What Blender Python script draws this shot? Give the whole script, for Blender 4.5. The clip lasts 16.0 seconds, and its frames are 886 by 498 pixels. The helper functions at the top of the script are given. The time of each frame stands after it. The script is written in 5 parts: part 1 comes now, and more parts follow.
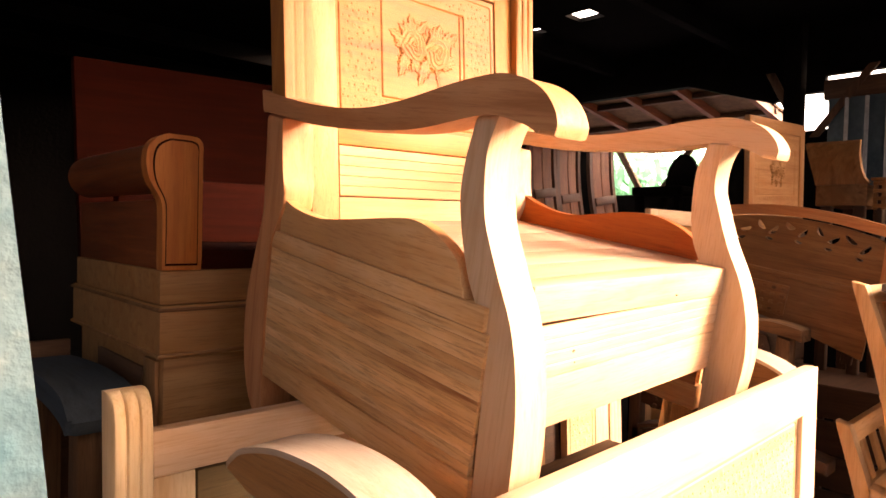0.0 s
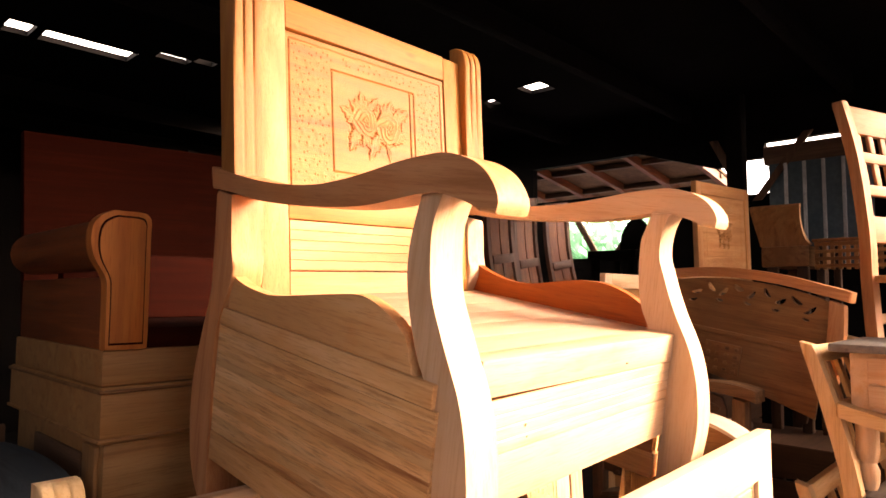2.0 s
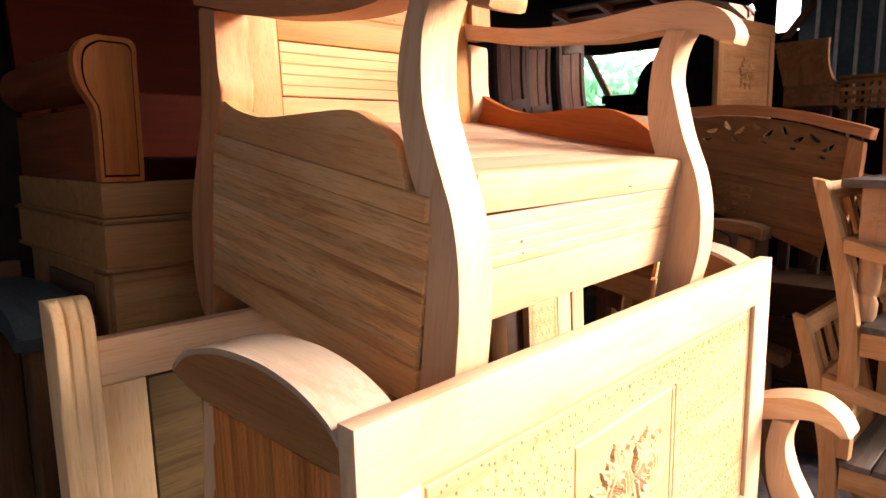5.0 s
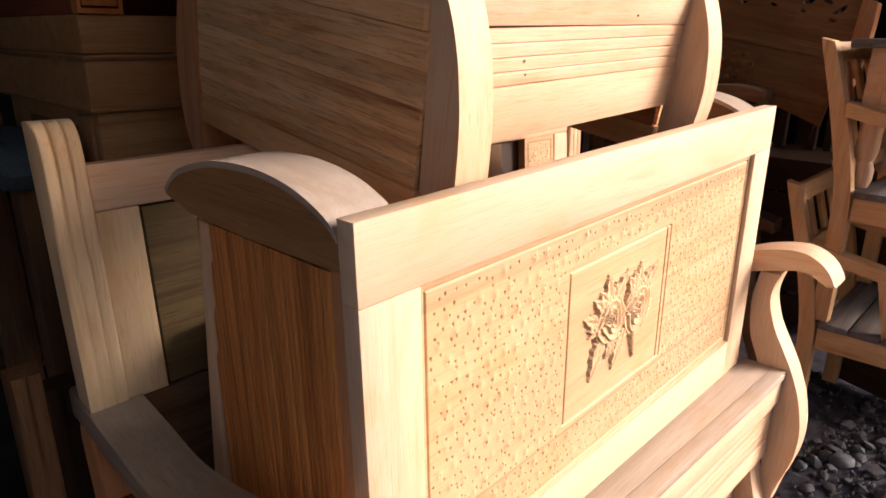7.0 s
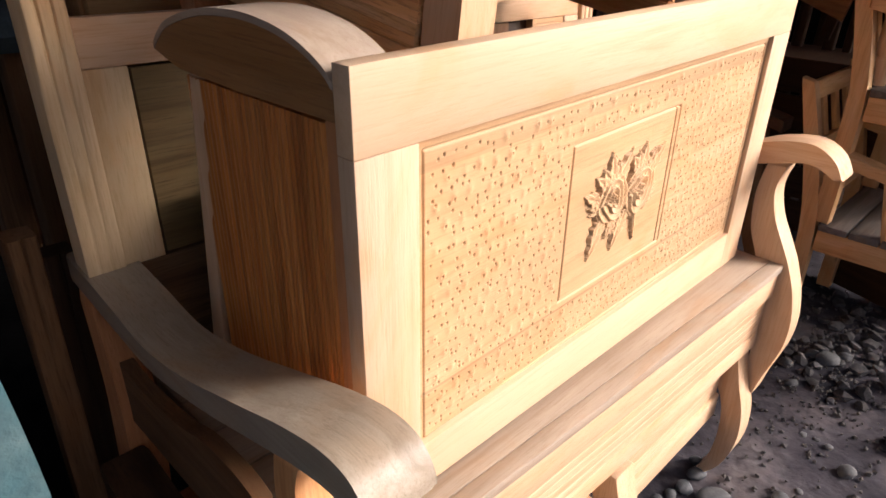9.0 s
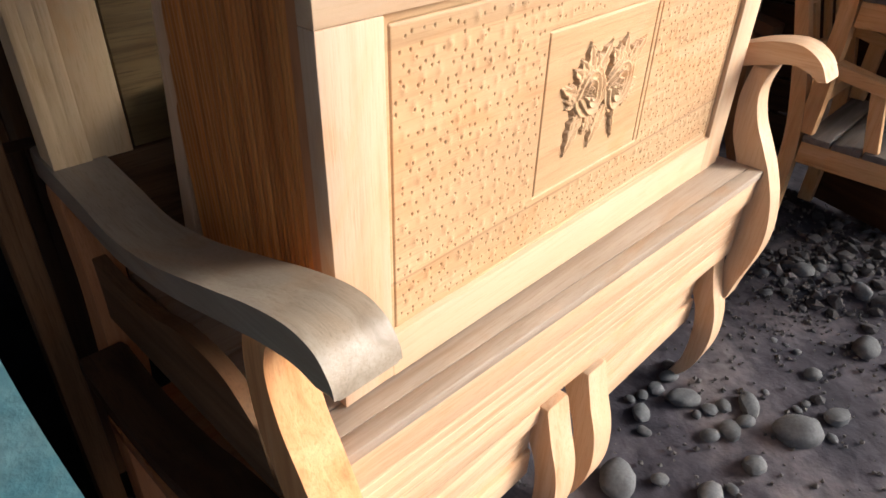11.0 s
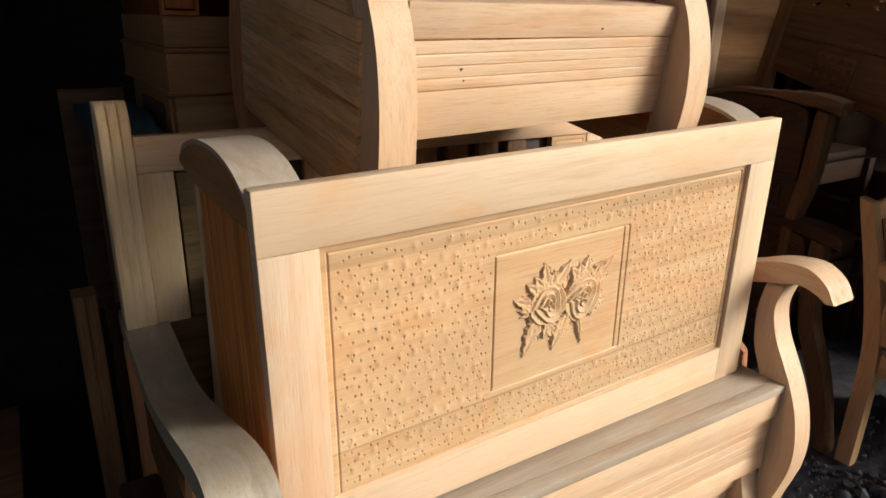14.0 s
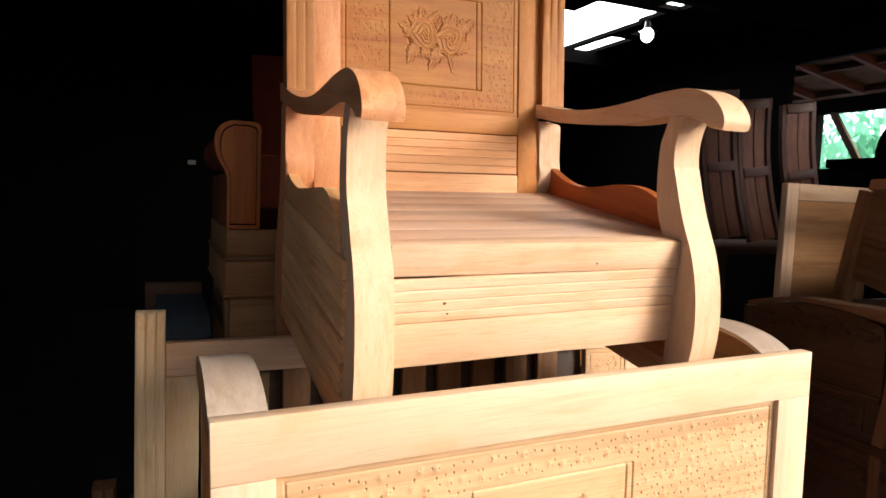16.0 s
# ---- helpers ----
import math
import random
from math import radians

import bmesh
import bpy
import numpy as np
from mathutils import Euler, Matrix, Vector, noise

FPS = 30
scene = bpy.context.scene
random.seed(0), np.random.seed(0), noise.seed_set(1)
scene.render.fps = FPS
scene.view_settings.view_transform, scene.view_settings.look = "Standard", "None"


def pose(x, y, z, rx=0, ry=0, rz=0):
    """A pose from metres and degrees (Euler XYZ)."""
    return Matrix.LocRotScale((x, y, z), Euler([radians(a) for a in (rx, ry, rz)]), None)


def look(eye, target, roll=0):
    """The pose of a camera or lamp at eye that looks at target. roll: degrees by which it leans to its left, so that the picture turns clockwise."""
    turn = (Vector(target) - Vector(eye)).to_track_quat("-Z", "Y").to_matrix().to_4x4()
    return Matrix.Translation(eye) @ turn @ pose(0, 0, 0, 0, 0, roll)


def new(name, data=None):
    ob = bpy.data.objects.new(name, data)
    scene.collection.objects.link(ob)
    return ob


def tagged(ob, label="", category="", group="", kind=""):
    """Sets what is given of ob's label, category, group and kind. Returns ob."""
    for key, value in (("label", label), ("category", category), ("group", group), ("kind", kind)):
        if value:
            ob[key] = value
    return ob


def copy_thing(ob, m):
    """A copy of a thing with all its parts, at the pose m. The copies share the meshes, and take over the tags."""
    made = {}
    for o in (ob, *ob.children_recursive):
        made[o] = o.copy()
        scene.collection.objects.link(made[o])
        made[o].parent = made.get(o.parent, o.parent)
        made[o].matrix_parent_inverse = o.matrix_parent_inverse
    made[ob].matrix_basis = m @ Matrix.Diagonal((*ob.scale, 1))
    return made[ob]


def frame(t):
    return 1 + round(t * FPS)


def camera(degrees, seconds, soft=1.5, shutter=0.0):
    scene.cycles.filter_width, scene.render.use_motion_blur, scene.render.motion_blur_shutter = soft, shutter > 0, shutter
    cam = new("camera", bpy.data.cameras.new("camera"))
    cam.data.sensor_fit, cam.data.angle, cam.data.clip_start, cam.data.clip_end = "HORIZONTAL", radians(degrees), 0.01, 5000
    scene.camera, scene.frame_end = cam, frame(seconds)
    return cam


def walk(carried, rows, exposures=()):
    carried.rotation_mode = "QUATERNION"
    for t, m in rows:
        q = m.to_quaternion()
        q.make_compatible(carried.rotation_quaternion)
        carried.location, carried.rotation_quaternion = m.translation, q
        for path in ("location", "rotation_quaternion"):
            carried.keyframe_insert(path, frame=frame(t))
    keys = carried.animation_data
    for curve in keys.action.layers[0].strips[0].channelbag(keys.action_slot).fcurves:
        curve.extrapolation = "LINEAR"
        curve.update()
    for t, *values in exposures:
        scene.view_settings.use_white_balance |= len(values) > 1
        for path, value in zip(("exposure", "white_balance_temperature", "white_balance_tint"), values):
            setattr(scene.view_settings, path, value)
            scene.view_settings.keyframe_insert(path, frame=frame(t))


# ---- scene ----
cam = camera(68.4, 16.0, soft=1.6)
EXPOSURES = [(0.0, 1.97, 9000, 31), (3.7, 1.95, 8400, 26), (5.8, 1.03, 6800, 20), (9.7, 0.55, 6250, 14), (11.8, 0.35, 5950, 5), (14.0, 0.05, 5950, 1), (16.0, 0.56, 6350, 11)]
PATH = [
    (0, (-0.415, -0.448, 1.518), (0.957, 1.007, 1.459), 1.5),
    (0.5, (-0.414, -0.451, 1.532), (0.956, 1.006, 1.572), 1.1),
    (1, (-0.409, -0.458, 1.538), (0.988, 0.968, 1.663), 1.0),
    (1.5, (-0.407, -0.461, 1.536), (1.007, 0.948, 1.654), 0.5),
    (2, (-0.403, -0.464, 1.532), (1.045, 0.908, 1.674), 0.3),
    (2.5, (-0.396, -0.462, 1.524), (1.062, 0.904, 1.615), 0.2),
    (3, (-0.392, -0.459, 1.514), (1.058, 0.918, 1.554), -0.2),
    (3.5, (-0.385, -0.46, 1.504), (1.069, 0.914, 1.517), -0.8),
    (3.7, (-0.379, -0.455, 1.5), (1.074, 0.92, 1.491), -0.8),
    (5.8, (-0.364, -0.465, 1.439), (1.04, 0.884, 0.984), -0.4),
    (6, (-0.368, -0.464, 1.425), (1.042, 0.872, 0.948), -0.4),
    (6.5, (-0.37, -0.46, 1.404), (1.028, 0.864, 0.862), 0.4),
    (7, (-0.373, -0.457, 1.385), (0.999, 0.858, 0.761), 0.4),
    (7.5, (-0.376, -0.467, 1.374), (0.987, 0.826, 0.687), 0.6),
    (8, (-0.376, -0.468, 1.362), (0.973, 0.812, 0.626), 1.0),
    (8.5, (-0.372, -0.461, 1.345), (0.975, 0.781, 0.543), 2.3),
    (9, (-0.372, -0.461, 1.332), (0.924, 0.777, 0.444), 1.9),
    (9.5, (-0.373, -0.468, 1.314), (0.876, 0.728, 0.309), 1.6),
    (9.7, (-0.372, -0.476, 1.304), (0.873, 0.715, 0.287), 1.7),
    (11.8, (-0.351, -0.488, 1.279), (0.906, 0.603, 0.17), 3.7),
    (12, (-0.34, -0.49, 1.273), (0.932, 0.611, 0.191), 4.0),
    (12.5, (-0.28, -0.526, 1.3), (0.927, 0.75, 0.343), 4.2),
    (13, (-0.236, -0.561, 1.333), (0.888, 0.836, 0.447), 2.7),
    (13.5, (-0.246, -0.651, 1.38), (0.852, 0.826, 0.598), 2.7),
    (14, (-0.239, -0.767, 1.422), (0.799, 0.809, 0.762), 1.6),
    (14.5, (-0.181, -0.828, 1.466), (0.711, 0.901, 1.001), 0.5),
    (15, (-0.133, -0.864, 1.491), (0.627, 0.946, 1.11), 1.9),
    (15.5, (-0.096, -0.877, 1.515), (0.668, 0.954, 1.267), 2.0),
    (16, (-0.072, -0.871, 1.525), (0.718, 0.96, 1.365), 2.3),
]
walk(cam, [(t, look(eye, target, roll)) for t, eye, target, roll in PATH], EXPOSURES)

# ---- light: an open shed front, soft bright sky outside, dark roof ----
world = bpy.data.worlds.new("sky")
scene.world = world
world.use_nodes = True
wn = world.node_tree
for n in list(wn.nodes):
    wn.nodes.remove(n)
sky = wn.nodes.new("ShaderNodeTexSky")
sky.sky_type = "NISHITA"
sky.sun_disc = False
sky.sun_elevation = radians(24)
sky.sun_rotation = radians(132)
sky.air_density, sky.dust_density = 0.7, 8.0
wbg = wn.nodes.new("ShaderNodeBackground")
wbg.inputs["Strength"].default_value = 0.15
wout = wn.nodes.new("ShaderNodeOutputWorld")
haze = wn.nodes.new("ShaderNodeMix")
haze.data_type, haze.blend_type = "RGBA", "MULTIPLY"
haze.inputs["Factor"].default_value = 1.0
haze.inputs["B"].default_value = (1.0, 0.925, 0.85, 1)
wn.links.new(sky.outputs[0], haze.inputs["A"])
wn.links.new(haze.outputs["Result"], wbg.inputs[0])
wn.links.new(wbg.outputs[0], wout.inputs[0])
sun_data = bpy.data.lights.new("sun", "SUN")
sun_data.energy, sun_data.angle, sun_data.color = 3.5, radians(32), (1.0, 0.965, 0.93)
sun = new("sun", sun_data)
sun.matrix_world = look((2.2, -2.0, 1.92), (0, 0, 0.6))

# ---- materials ----


def node_mat(name):
    m = bpy.data.materials.new(name)
    m.use_nodes = True
    return m, m.node_tree, m.node_tree.nodes["Principled BSDF"]


def nd(tree, kind, **kw):
    n = tree.nodes.new(kind)
    for k, v in kw.items():
        n.inputs[k].default_value = v
    return n


def ramp(tree, src, stops):
    r = tree.nodes.new("ShaderNodeValToRGB")
    while len(r.color_ramp.elements) < len(stops):
        r.color_ramp.elements.new(0.5)
    for e, (p, c) in zip(r.color_ramp.elements, stops):
        e.position, e.color = p, (*c, 1)
    tree.links.new(src, r.inputs["Fac"])
    return r.outputs["Color"]


def mix(tree, fac, a, b, mode="MIX"):
    n = tree.nodes.new("ShaderNodeMix")
    n.data_type, n.blend_type = "RGBA", mode
    for sock, v in ((n.inputs["Factor"], fac), (n.inputs["A"], a), (n.inputs["B"], b)):
        if isinstance(v, (int, float)):
            sock.default_value = v
        elif isinstance(v, tuple):
            sock.default_value = (*v, 1)
        else:
            tree.links.new(v, sock)
    return n.outputs["Result"]


def wood(name, light, mid, dark, axis, rough=0.52, blotch=0.35, vary=0.12, knots=0.5, spec=0.32):
    """Raw sawn timber; axis is the way the grain runs."""
    m, t, p = node_mat(name)
    co = t.nodes.new("ShaderNodeTexCoord")
    info = t.nodes.new("ShaderNodeObjectInfo")
    off = t.nodes.new("ShaderNodeVectorMath")
    off.operation = "MULTIPLY_ADD"
    comb = t.nodes.new("ShaderNodeCombineXYZ")
    for i in range(3):
        t.links.new(info.outputs["Random"], comb.inputs[i])
    t.links.new(comb.outputs[0], off.inputs[0])
    off.inputs[1].default_value = (7.3, 5.1, 9.7)
    t.links.new(co.outputs["Object"], off.inputs[2])

    def stretched(along, across):
        mp = t.nodes.new("ShaderNodeMapping")
        s = [across] * 3
        s["xyz".index(axis)] = along
        mp.inputs["Scale"].default_value = s
        t.links.new(off.outputs[0], mp.inputs["Vector"])
        return mp.outputs[0]

    warp = nd(t, "ShaderNodeTexNoise", Scale=1.0, Detail=3.0)
    t.links.new(stretched(2.2, 9.0), warp.inputs["Vector"])
    rings = nd(t, "ShaderNodeTexNoise", Scale=1.0, Detail=5.0, Roughness=0.6, Distortion=0.6)
    t.links.new(stretched(1.6, 34.0), rings.inputs["Vector"])
    fine = nd(t, "ShaderNodeTexNoise", Scale=1.0, Detail=6.0, Roughness=0.7)
    t.links.new(stretched(14.0, 330.0), fine.inputs["Vector"])
    big = nd(t, "ShaderNodeTexNoise", Scale=1.0, Detail=3.0)
    t.links.new(stretched(3.0, 6.0), big.inputs["Vector"])
    spots = nd(t, "ShaderNodeTexVoronoi", Scale=1.0)
    t.links.new(stretched(3.1, 9.5), spots.inputs["Vector"])
    c = ramp(t, rings.outputs["Fac"], [(0.30, dark), (0.44, mid), (0.62, light)])
    c = mix(t, ramp(t, warp.outputs["Fac"], [(0.42, (0, 0, 0)), (0.75, (1, 1, 1))]), c, mid)
    c = mix(t, ramp(t, big.outputs["Fac"], [(0.45, (0, 0, 0)), (0.75, (blotch,) * 3)]), c, tuple(0.72 * x * y for x, y in zip(mid, (1.0, 0.86, 0.8))))
    c = mix(t, ramp(t, fine.outputs["Fac"], [(0.34, (0.6, 0.6, 0.6)), (0.5, (0, 0, 0))]), c, dark)
    c = mix(t, ramp(t, spots.outputs["Distance"], [(0.02, (knots,) * 3), (0.07, (0, 0, 0))]), c, tuple(0.45 * x for x in dark))
    drift = nd(t, "ShaderNodeTexNoise", Scale=1.0, Detail=4.0, Roughness=0.55, Distortion=1.2)
    t.links.new(stretched(3.6, 10.0), drift.inputs["Vector"])
    c = mix(t, 1.0, c, ramp(t, drift.outputs["Fac"], [(0.34, (0.985, 1.0, 1.02)), (0.52, (1.0, 1.0, 1.0)), (0.68, (1.0, 0.90, 0.81))]), "MULTIPLY")
    bright = t.nodes.new("ShaderNodeMapRange")
    bright.inputs["To Min"].default_value, bright.inputs["To Max"].default_value = 1 - vary, 1 + 0.25 * vary
    t.links.new(info.outputs["Random"], bright.inputs["Value"])
    c = mix(t, 1.0, c, bright.outputs[0], "MULTIPLY")
    t.links.new(c, p.inputs["Base Color"])
    rr = t.nodes.new("ShaderNodeMapRange")
    rr.inputs["To Min"].default_value, rr.inputs["To Max"].default_value = rough - 0.1, rough + 0.18
    t.links.new(fine.outputs["Fac"], rr.inputs["Value"])
    t.links.new(rr.outputs[0], p.inputs["Roughness"])
    p.inputs["Specular IOR Level"].default_value = spec
    add = t.nodes.new("ShaderNodeMath")
    add.operation = "MULTIPLY_ADD"
    add.inputs[1].default_value = 0.5
    t.links.new(rings.outputs["Fac"], add.inputs[0])
    t.links.new(fine.outputs["Fac"], add.inputs[2])
    b = nd(t, "ShaderNodeBump", Strength=0.3, Distance=0.0015)
    t.links.new(add.outputs[0], b.inputs["Height"])
    t.links.new(b.outputs[0], p.inputs["Normal"])
    return m


PALE = ((0.71, 0.52, 0.35), (0.655, 0.45, 0.285), (0.52, 0.315, 0.17))
HONEY = ((0.70, 0.40, 0.20), (0.62, 0.315, 0.135), (0.46, 0.20, 0.075))
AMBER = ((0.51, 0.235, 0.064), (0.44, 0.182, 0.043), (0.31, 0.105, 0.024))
TAN = ((0.62, 0.31, 0.15), (0.53, 0.235, 0.10), (0.36, 0.135, 0.05))
BROWN = ((0.44, 0.235, 0.10), (0.32, 0.158, 0.06), (0.165, 0.073, 0.025))
RED = ((0.27, 0.08, 0.025), (0.19, 0.05, 0.015), (0.10, 0.025, 0.008))
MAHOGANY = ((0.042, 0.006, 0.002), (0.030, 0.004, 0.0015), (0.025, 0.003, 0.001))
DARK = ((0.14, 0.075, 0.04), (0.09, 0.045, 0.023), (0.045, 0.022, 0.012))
# Dark blue-grey: skylight on shaded wood is put into this colour.
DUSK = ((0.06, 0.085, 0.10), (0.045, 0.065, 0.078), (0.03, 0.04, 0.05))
GREY = ((0.24, 0.23, 0.215), (0.17, 0.16, 0.15), (0.09, 0.085, 0.08))
pale = {a: wood(f"pale_raw_wood_{a}", *PALE, a, vary=0.07, blotch=0.32) for a in "xyz"}
amber = {a: wood(f"amber_wood_{a}", *AMBER, a, vary=0.08) for a in "xyz"}
honey = {a: wood(f"honey_wood_{a}", *HONEY, a) for a in "xyz"}
tan = {a: wood(f"tan_wood_{a}", *TAN, a) for a in "xyz"}
side = wood("side_strip_wood", (0.88, 0.60, 0.32), (0.76, 0.45, 0.20), (0.26, 0.088, 0.027), "y", vary=0.24, blotch=0.7, rough=0.46, spec=0.45)
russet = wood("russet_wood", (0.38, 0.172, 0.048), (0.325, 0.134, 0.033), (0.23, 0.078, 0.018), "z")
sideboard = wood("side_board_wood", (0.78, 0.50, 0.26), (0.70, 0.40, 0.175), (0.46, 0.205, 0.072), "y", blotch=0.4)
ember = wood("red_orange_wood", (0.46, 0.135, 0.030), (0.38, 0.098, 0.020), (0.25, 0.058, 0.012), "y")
orange = {a: wood(f"orange_brown_wood_{a}", (0.58, 0.215, 0.055), (0.48, 0.155, 0.036), (0.30, 0.085, 0.018), a) for a in "xyz"}
brown = {a: wood(f"brown_wood_{a}", *BROWN, a, vary=0.4) for a in "xyz"}
fretwood = {a: wood(f"smoky_brown_wood_{a}", (0.31, 0.165, 0.070), (0.225, 0.112, 0.043), (0.12, 0.054, 0.019), a, vary=0.2) for a in "xyz"}
red = {a: wood(f"red_brown_wood_{a}", *RED, a) for a in "xyz"}
maroon = {a: wood(f"maroon_wood_{a}", (0.14, 0.043, 0.015), (0.095, 0.027, 0.009), (0.05, 0.013, 0.004), a) for a in "xyz"}
mahogany = {a: wood(f"deep_mahogany_{a}", *MAHOGANY, a, rough=0.8, spec=0.08) for a in "xyz"}
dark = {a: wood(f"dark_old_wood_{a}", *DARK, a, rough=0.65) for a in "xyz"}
# Near-black wood; parts deep inside take it in place of their shade.
ebony = {a: wood(f"near_black_wood_{a}", (0.075, 0.040, 0.022), (0.048, 0.024, 0.013), (0.024, 0.011, 0.006), a, rough=0.5) for a in "xyz"}
grey = {a: wood(f"slate_grey_wood_{a}", *GREY, a, rough=0.7) for a in "xyz"}
dusk = {a: wood(f"skylit_dark_wood_{a}", *DUSK, a, rough=0.7, spec=0.1) for a in "xyz"}
# Greyer tone for upward faces: cool skylight is put into the colour.
top_grey = {a: wood(f"top_grey_wood_{a}", (0.47, 0.395, 0.32), (0.40, 0.325, 0.255), (0.30, 0.225, 0.16), a, vary=0.1) for a in "xyz"}
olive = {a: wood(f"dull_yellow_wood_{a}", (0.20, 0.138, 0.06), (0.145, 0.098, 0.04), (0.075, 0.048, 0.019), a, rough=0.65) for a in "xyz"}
# Grey-brown for one armrest: the shade it lies in is part of the colour.
arm_shade = wood("arm_shade_wood", (0.40, 0.345, 0.275), (0.325, 0.272, 0.21), (0.22, 0.172, 0.122), "y", vary=0.1, rough=0.4, spec=0.5)
reedwood = wood("oiled_reed_wood", (0.74, 0.31, 0.085), (0.55, 0.20, 0.050), (0.24, 0.075, 0.020), "z", vary=0.25, rough=0.42)
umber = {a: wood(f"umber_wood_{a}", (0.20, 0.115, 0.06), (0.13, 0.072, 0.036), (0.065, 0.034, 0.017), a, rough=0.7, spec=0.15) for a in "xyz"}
cream = {a: wood(f"cream_wood_{a}", (0.70, 0.525, 0.36), (0.67, 0.49, 0.325), (0.57, 0.395, 0.24), a, vary=0.03, blotch=0.2, knots=0.3) for a in "xyz"}
# Paler wood for front parts: their blown-out light is put into the colour.
lit_pale = {a: wood(f"lit_raw_wood_{a}", (0.68, 0.485, 0.325), (0.62, 0.42, 0.26), (0.49, 0.30, 0.165), a, vary=0.05, blotch=0.25, knots=0.35) for a in "xyz"}
straw = wood("straw_raw_wood", (0.74, 0.58, 0.37), (0.68, 0.51, 0.30), (0.53, 0.36, 0.185), "z", vary=0.04, blotch=0.25, knots=0.3)
rosy = wood("rosy_raw_wood", (0.63, 0.462, 0.322), (0.59, 0.415, 0.28), (0.49, 0.32, 0.198), "z", vary=0.04, blotch=0.25, knots=0.3)
seatwood = wood("rosy_seat_wood", (0.64, 0.455, 0.335), (0.58, 0.395, 0.28), (0.46, 0.285, 0.185), "x", vary=0.08, blotch=0.25, knots=0.3)
gold = {a: wood(f"golden_raw_wood_{a}", (0.78, 0.53, 0.29), (0.70, 0.44, 0.21), (0.50, 0.26, 0.10), a, vary=0.08) for a in "xyz"}
ochre = wood("ochre_wood", (0.40, 0.22, 0.085), (0.33, 0.165, 0.060), (0.21, 0.095, 0.030), "x", vary=0.1)
carve = wood("carved_wood", (0.65, 0.45, 0.265), (0.58, 0.385, 0.21), (0.45, 0.26, 0.13), "x", vary=0.06, knots=0.2)


def glued(m, tones):
    """Planks glued edge to edge across the board's height, each with its own tone."""
    t = m.node_tree
    p = t.nodes["Principled BSDF"]
    old = p.inputs["Base Color"].links[0].from_socket
    co = t.nodes.new("ShaderNodeTexCoord")
    sep = t.nodes.new("ShaderNodeSeparateXYZ")
    t.links.new(co.outputs["Object"], sep.inputs[0])
    wob = nd(t, "ShaderNodeTexNoise", Scale=6.0, Detail=2.0)
    t.links.new(co.outputs["Object"], wob.inputs["Vector"])
    add = t.nodes.new("ShaderNodeMath")
    add.operation = "MULTIPLY_ADD"
    add.inputs[1].default_value = 0.006
    t.links.new(wob.outputs["Fac"], add.inputs[0])
    t.links.new(sep.outputs["Z"], add.inputs[2])
    r = t.nodes.new("ShaderNodeValToRGB")
    while len(r.color_ramp.elements) < len(tones):
        r.color_ramp.elements.new(0.5)
    for e, (z, c) in zip(r.color_ramp.elements, tones):
        e.position, e.color = z, (*c, 1)
    r.color_ramp.interpolation = "CONSTANT"
    t.links.new(add.outputs[0], r.inputs["Fac"])
    t.links.new(mix(t, 1.0, old, r.outputs["Color"], "MULTIPLY"), p.inputs["Base Color"])


glued(carve, [(0.0, (0.93, 0.93, 0.92)), (0.088, (0.72, 0.70, 0.68)), (0.091, (1.0, 0.98, 0.96)), (0.245, (1.0, 0.95, 0.90)), (0.388, (0.84, 0.82, 0.78))])
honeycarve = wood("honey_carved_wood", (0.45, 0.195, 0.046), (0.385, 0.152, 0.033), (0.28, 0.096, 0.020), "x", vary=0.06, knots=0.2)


def mottled(name, stops, scale, rough=0.8, bump=0.4, dist=0.01, metal=0.0):
    m, t, p = node_mat(name)
    co = t.nodes.new("ShaderNodeTexCoord")
    a = nd(t, "ShaderNodeTexNoise", Scale=scale, Detail=8.0, Roughness=0.65)
    b = nd(t, "ShaderNodeTexNoise", Scale=scale * 9, Detail=4.0)
    for n in (a, b):
        t.links.new(co.outputs["Object"], n.inputs["Vector"])
    c = ramp(t, a.outputs["Fac"], stops)
    c = mix(t, 0.35, c, ramp(t, b.outputs["Fac"], [(0.3, (0.25, 0.25, 0.25)), (0.7, (1, 1, 1))]), "MULTIPLY")
    info = t.nodes.new("ShaderNodeObjectInfo")
    r = t.nodes.new("ShaderNodeMapRange")
    r.inputs["To Min"].default_value, r.inputs["To Max"].default_value = 0.75, 1.15
    t.links.new(info.outputs["Random"], r.inputs["Value"])
    c = mix(t, 1.0, c, r.outputs[0], "MULTIPLY")
    t.links.new(c, p.inputs["Base Color"])
    p.inputs["Roughness"].default_value, p.inputs["Metallic"].default_value = rough, metal
    p.inputs["Specular IOR Level"].default_value = 0.25
    bm_ = nd(t, "ShaderNodeBump", Strength=bump, Distance=dist)
    t.links.new(b.outputs["Fac"], bm_.inputs["Height"])
    t.links.new(bm_.outputs[0], p.inputs["Normal"])
    return m


soil = mottled("damp_soil", [(0.34, (0.022, 0.022, 0.032)), (0.5, (0.058, 0.054, 0.068)), (0.66, (0.15, 0.135, 0.145))], 2.6, 0.92, 0.8, 0.012)
stone = mottled("river_stone", [(0.3, (0.085, 0.092, 0.102)), (0.6, (0.135, 0.142, 0.152)), (0.8, (0.21, 0.212, 0.215))], 14.0, 0.75, 0.2, 0.002)
gravel_m = mottled("gravel_grey", [(0.3, (0.10, 0.098, 0.10)), (0.7, (0.2, 0.19, 0.185))], 20.0, 0.85, 0.2, 0.002)
rubble_m = mottled("dark_rubble", [(0.3, (0.045, 0.044, 0.05)), (0.7, (0.12, 0.118, 0.122))], 18.0, 0.85, 0.3, 0.003)
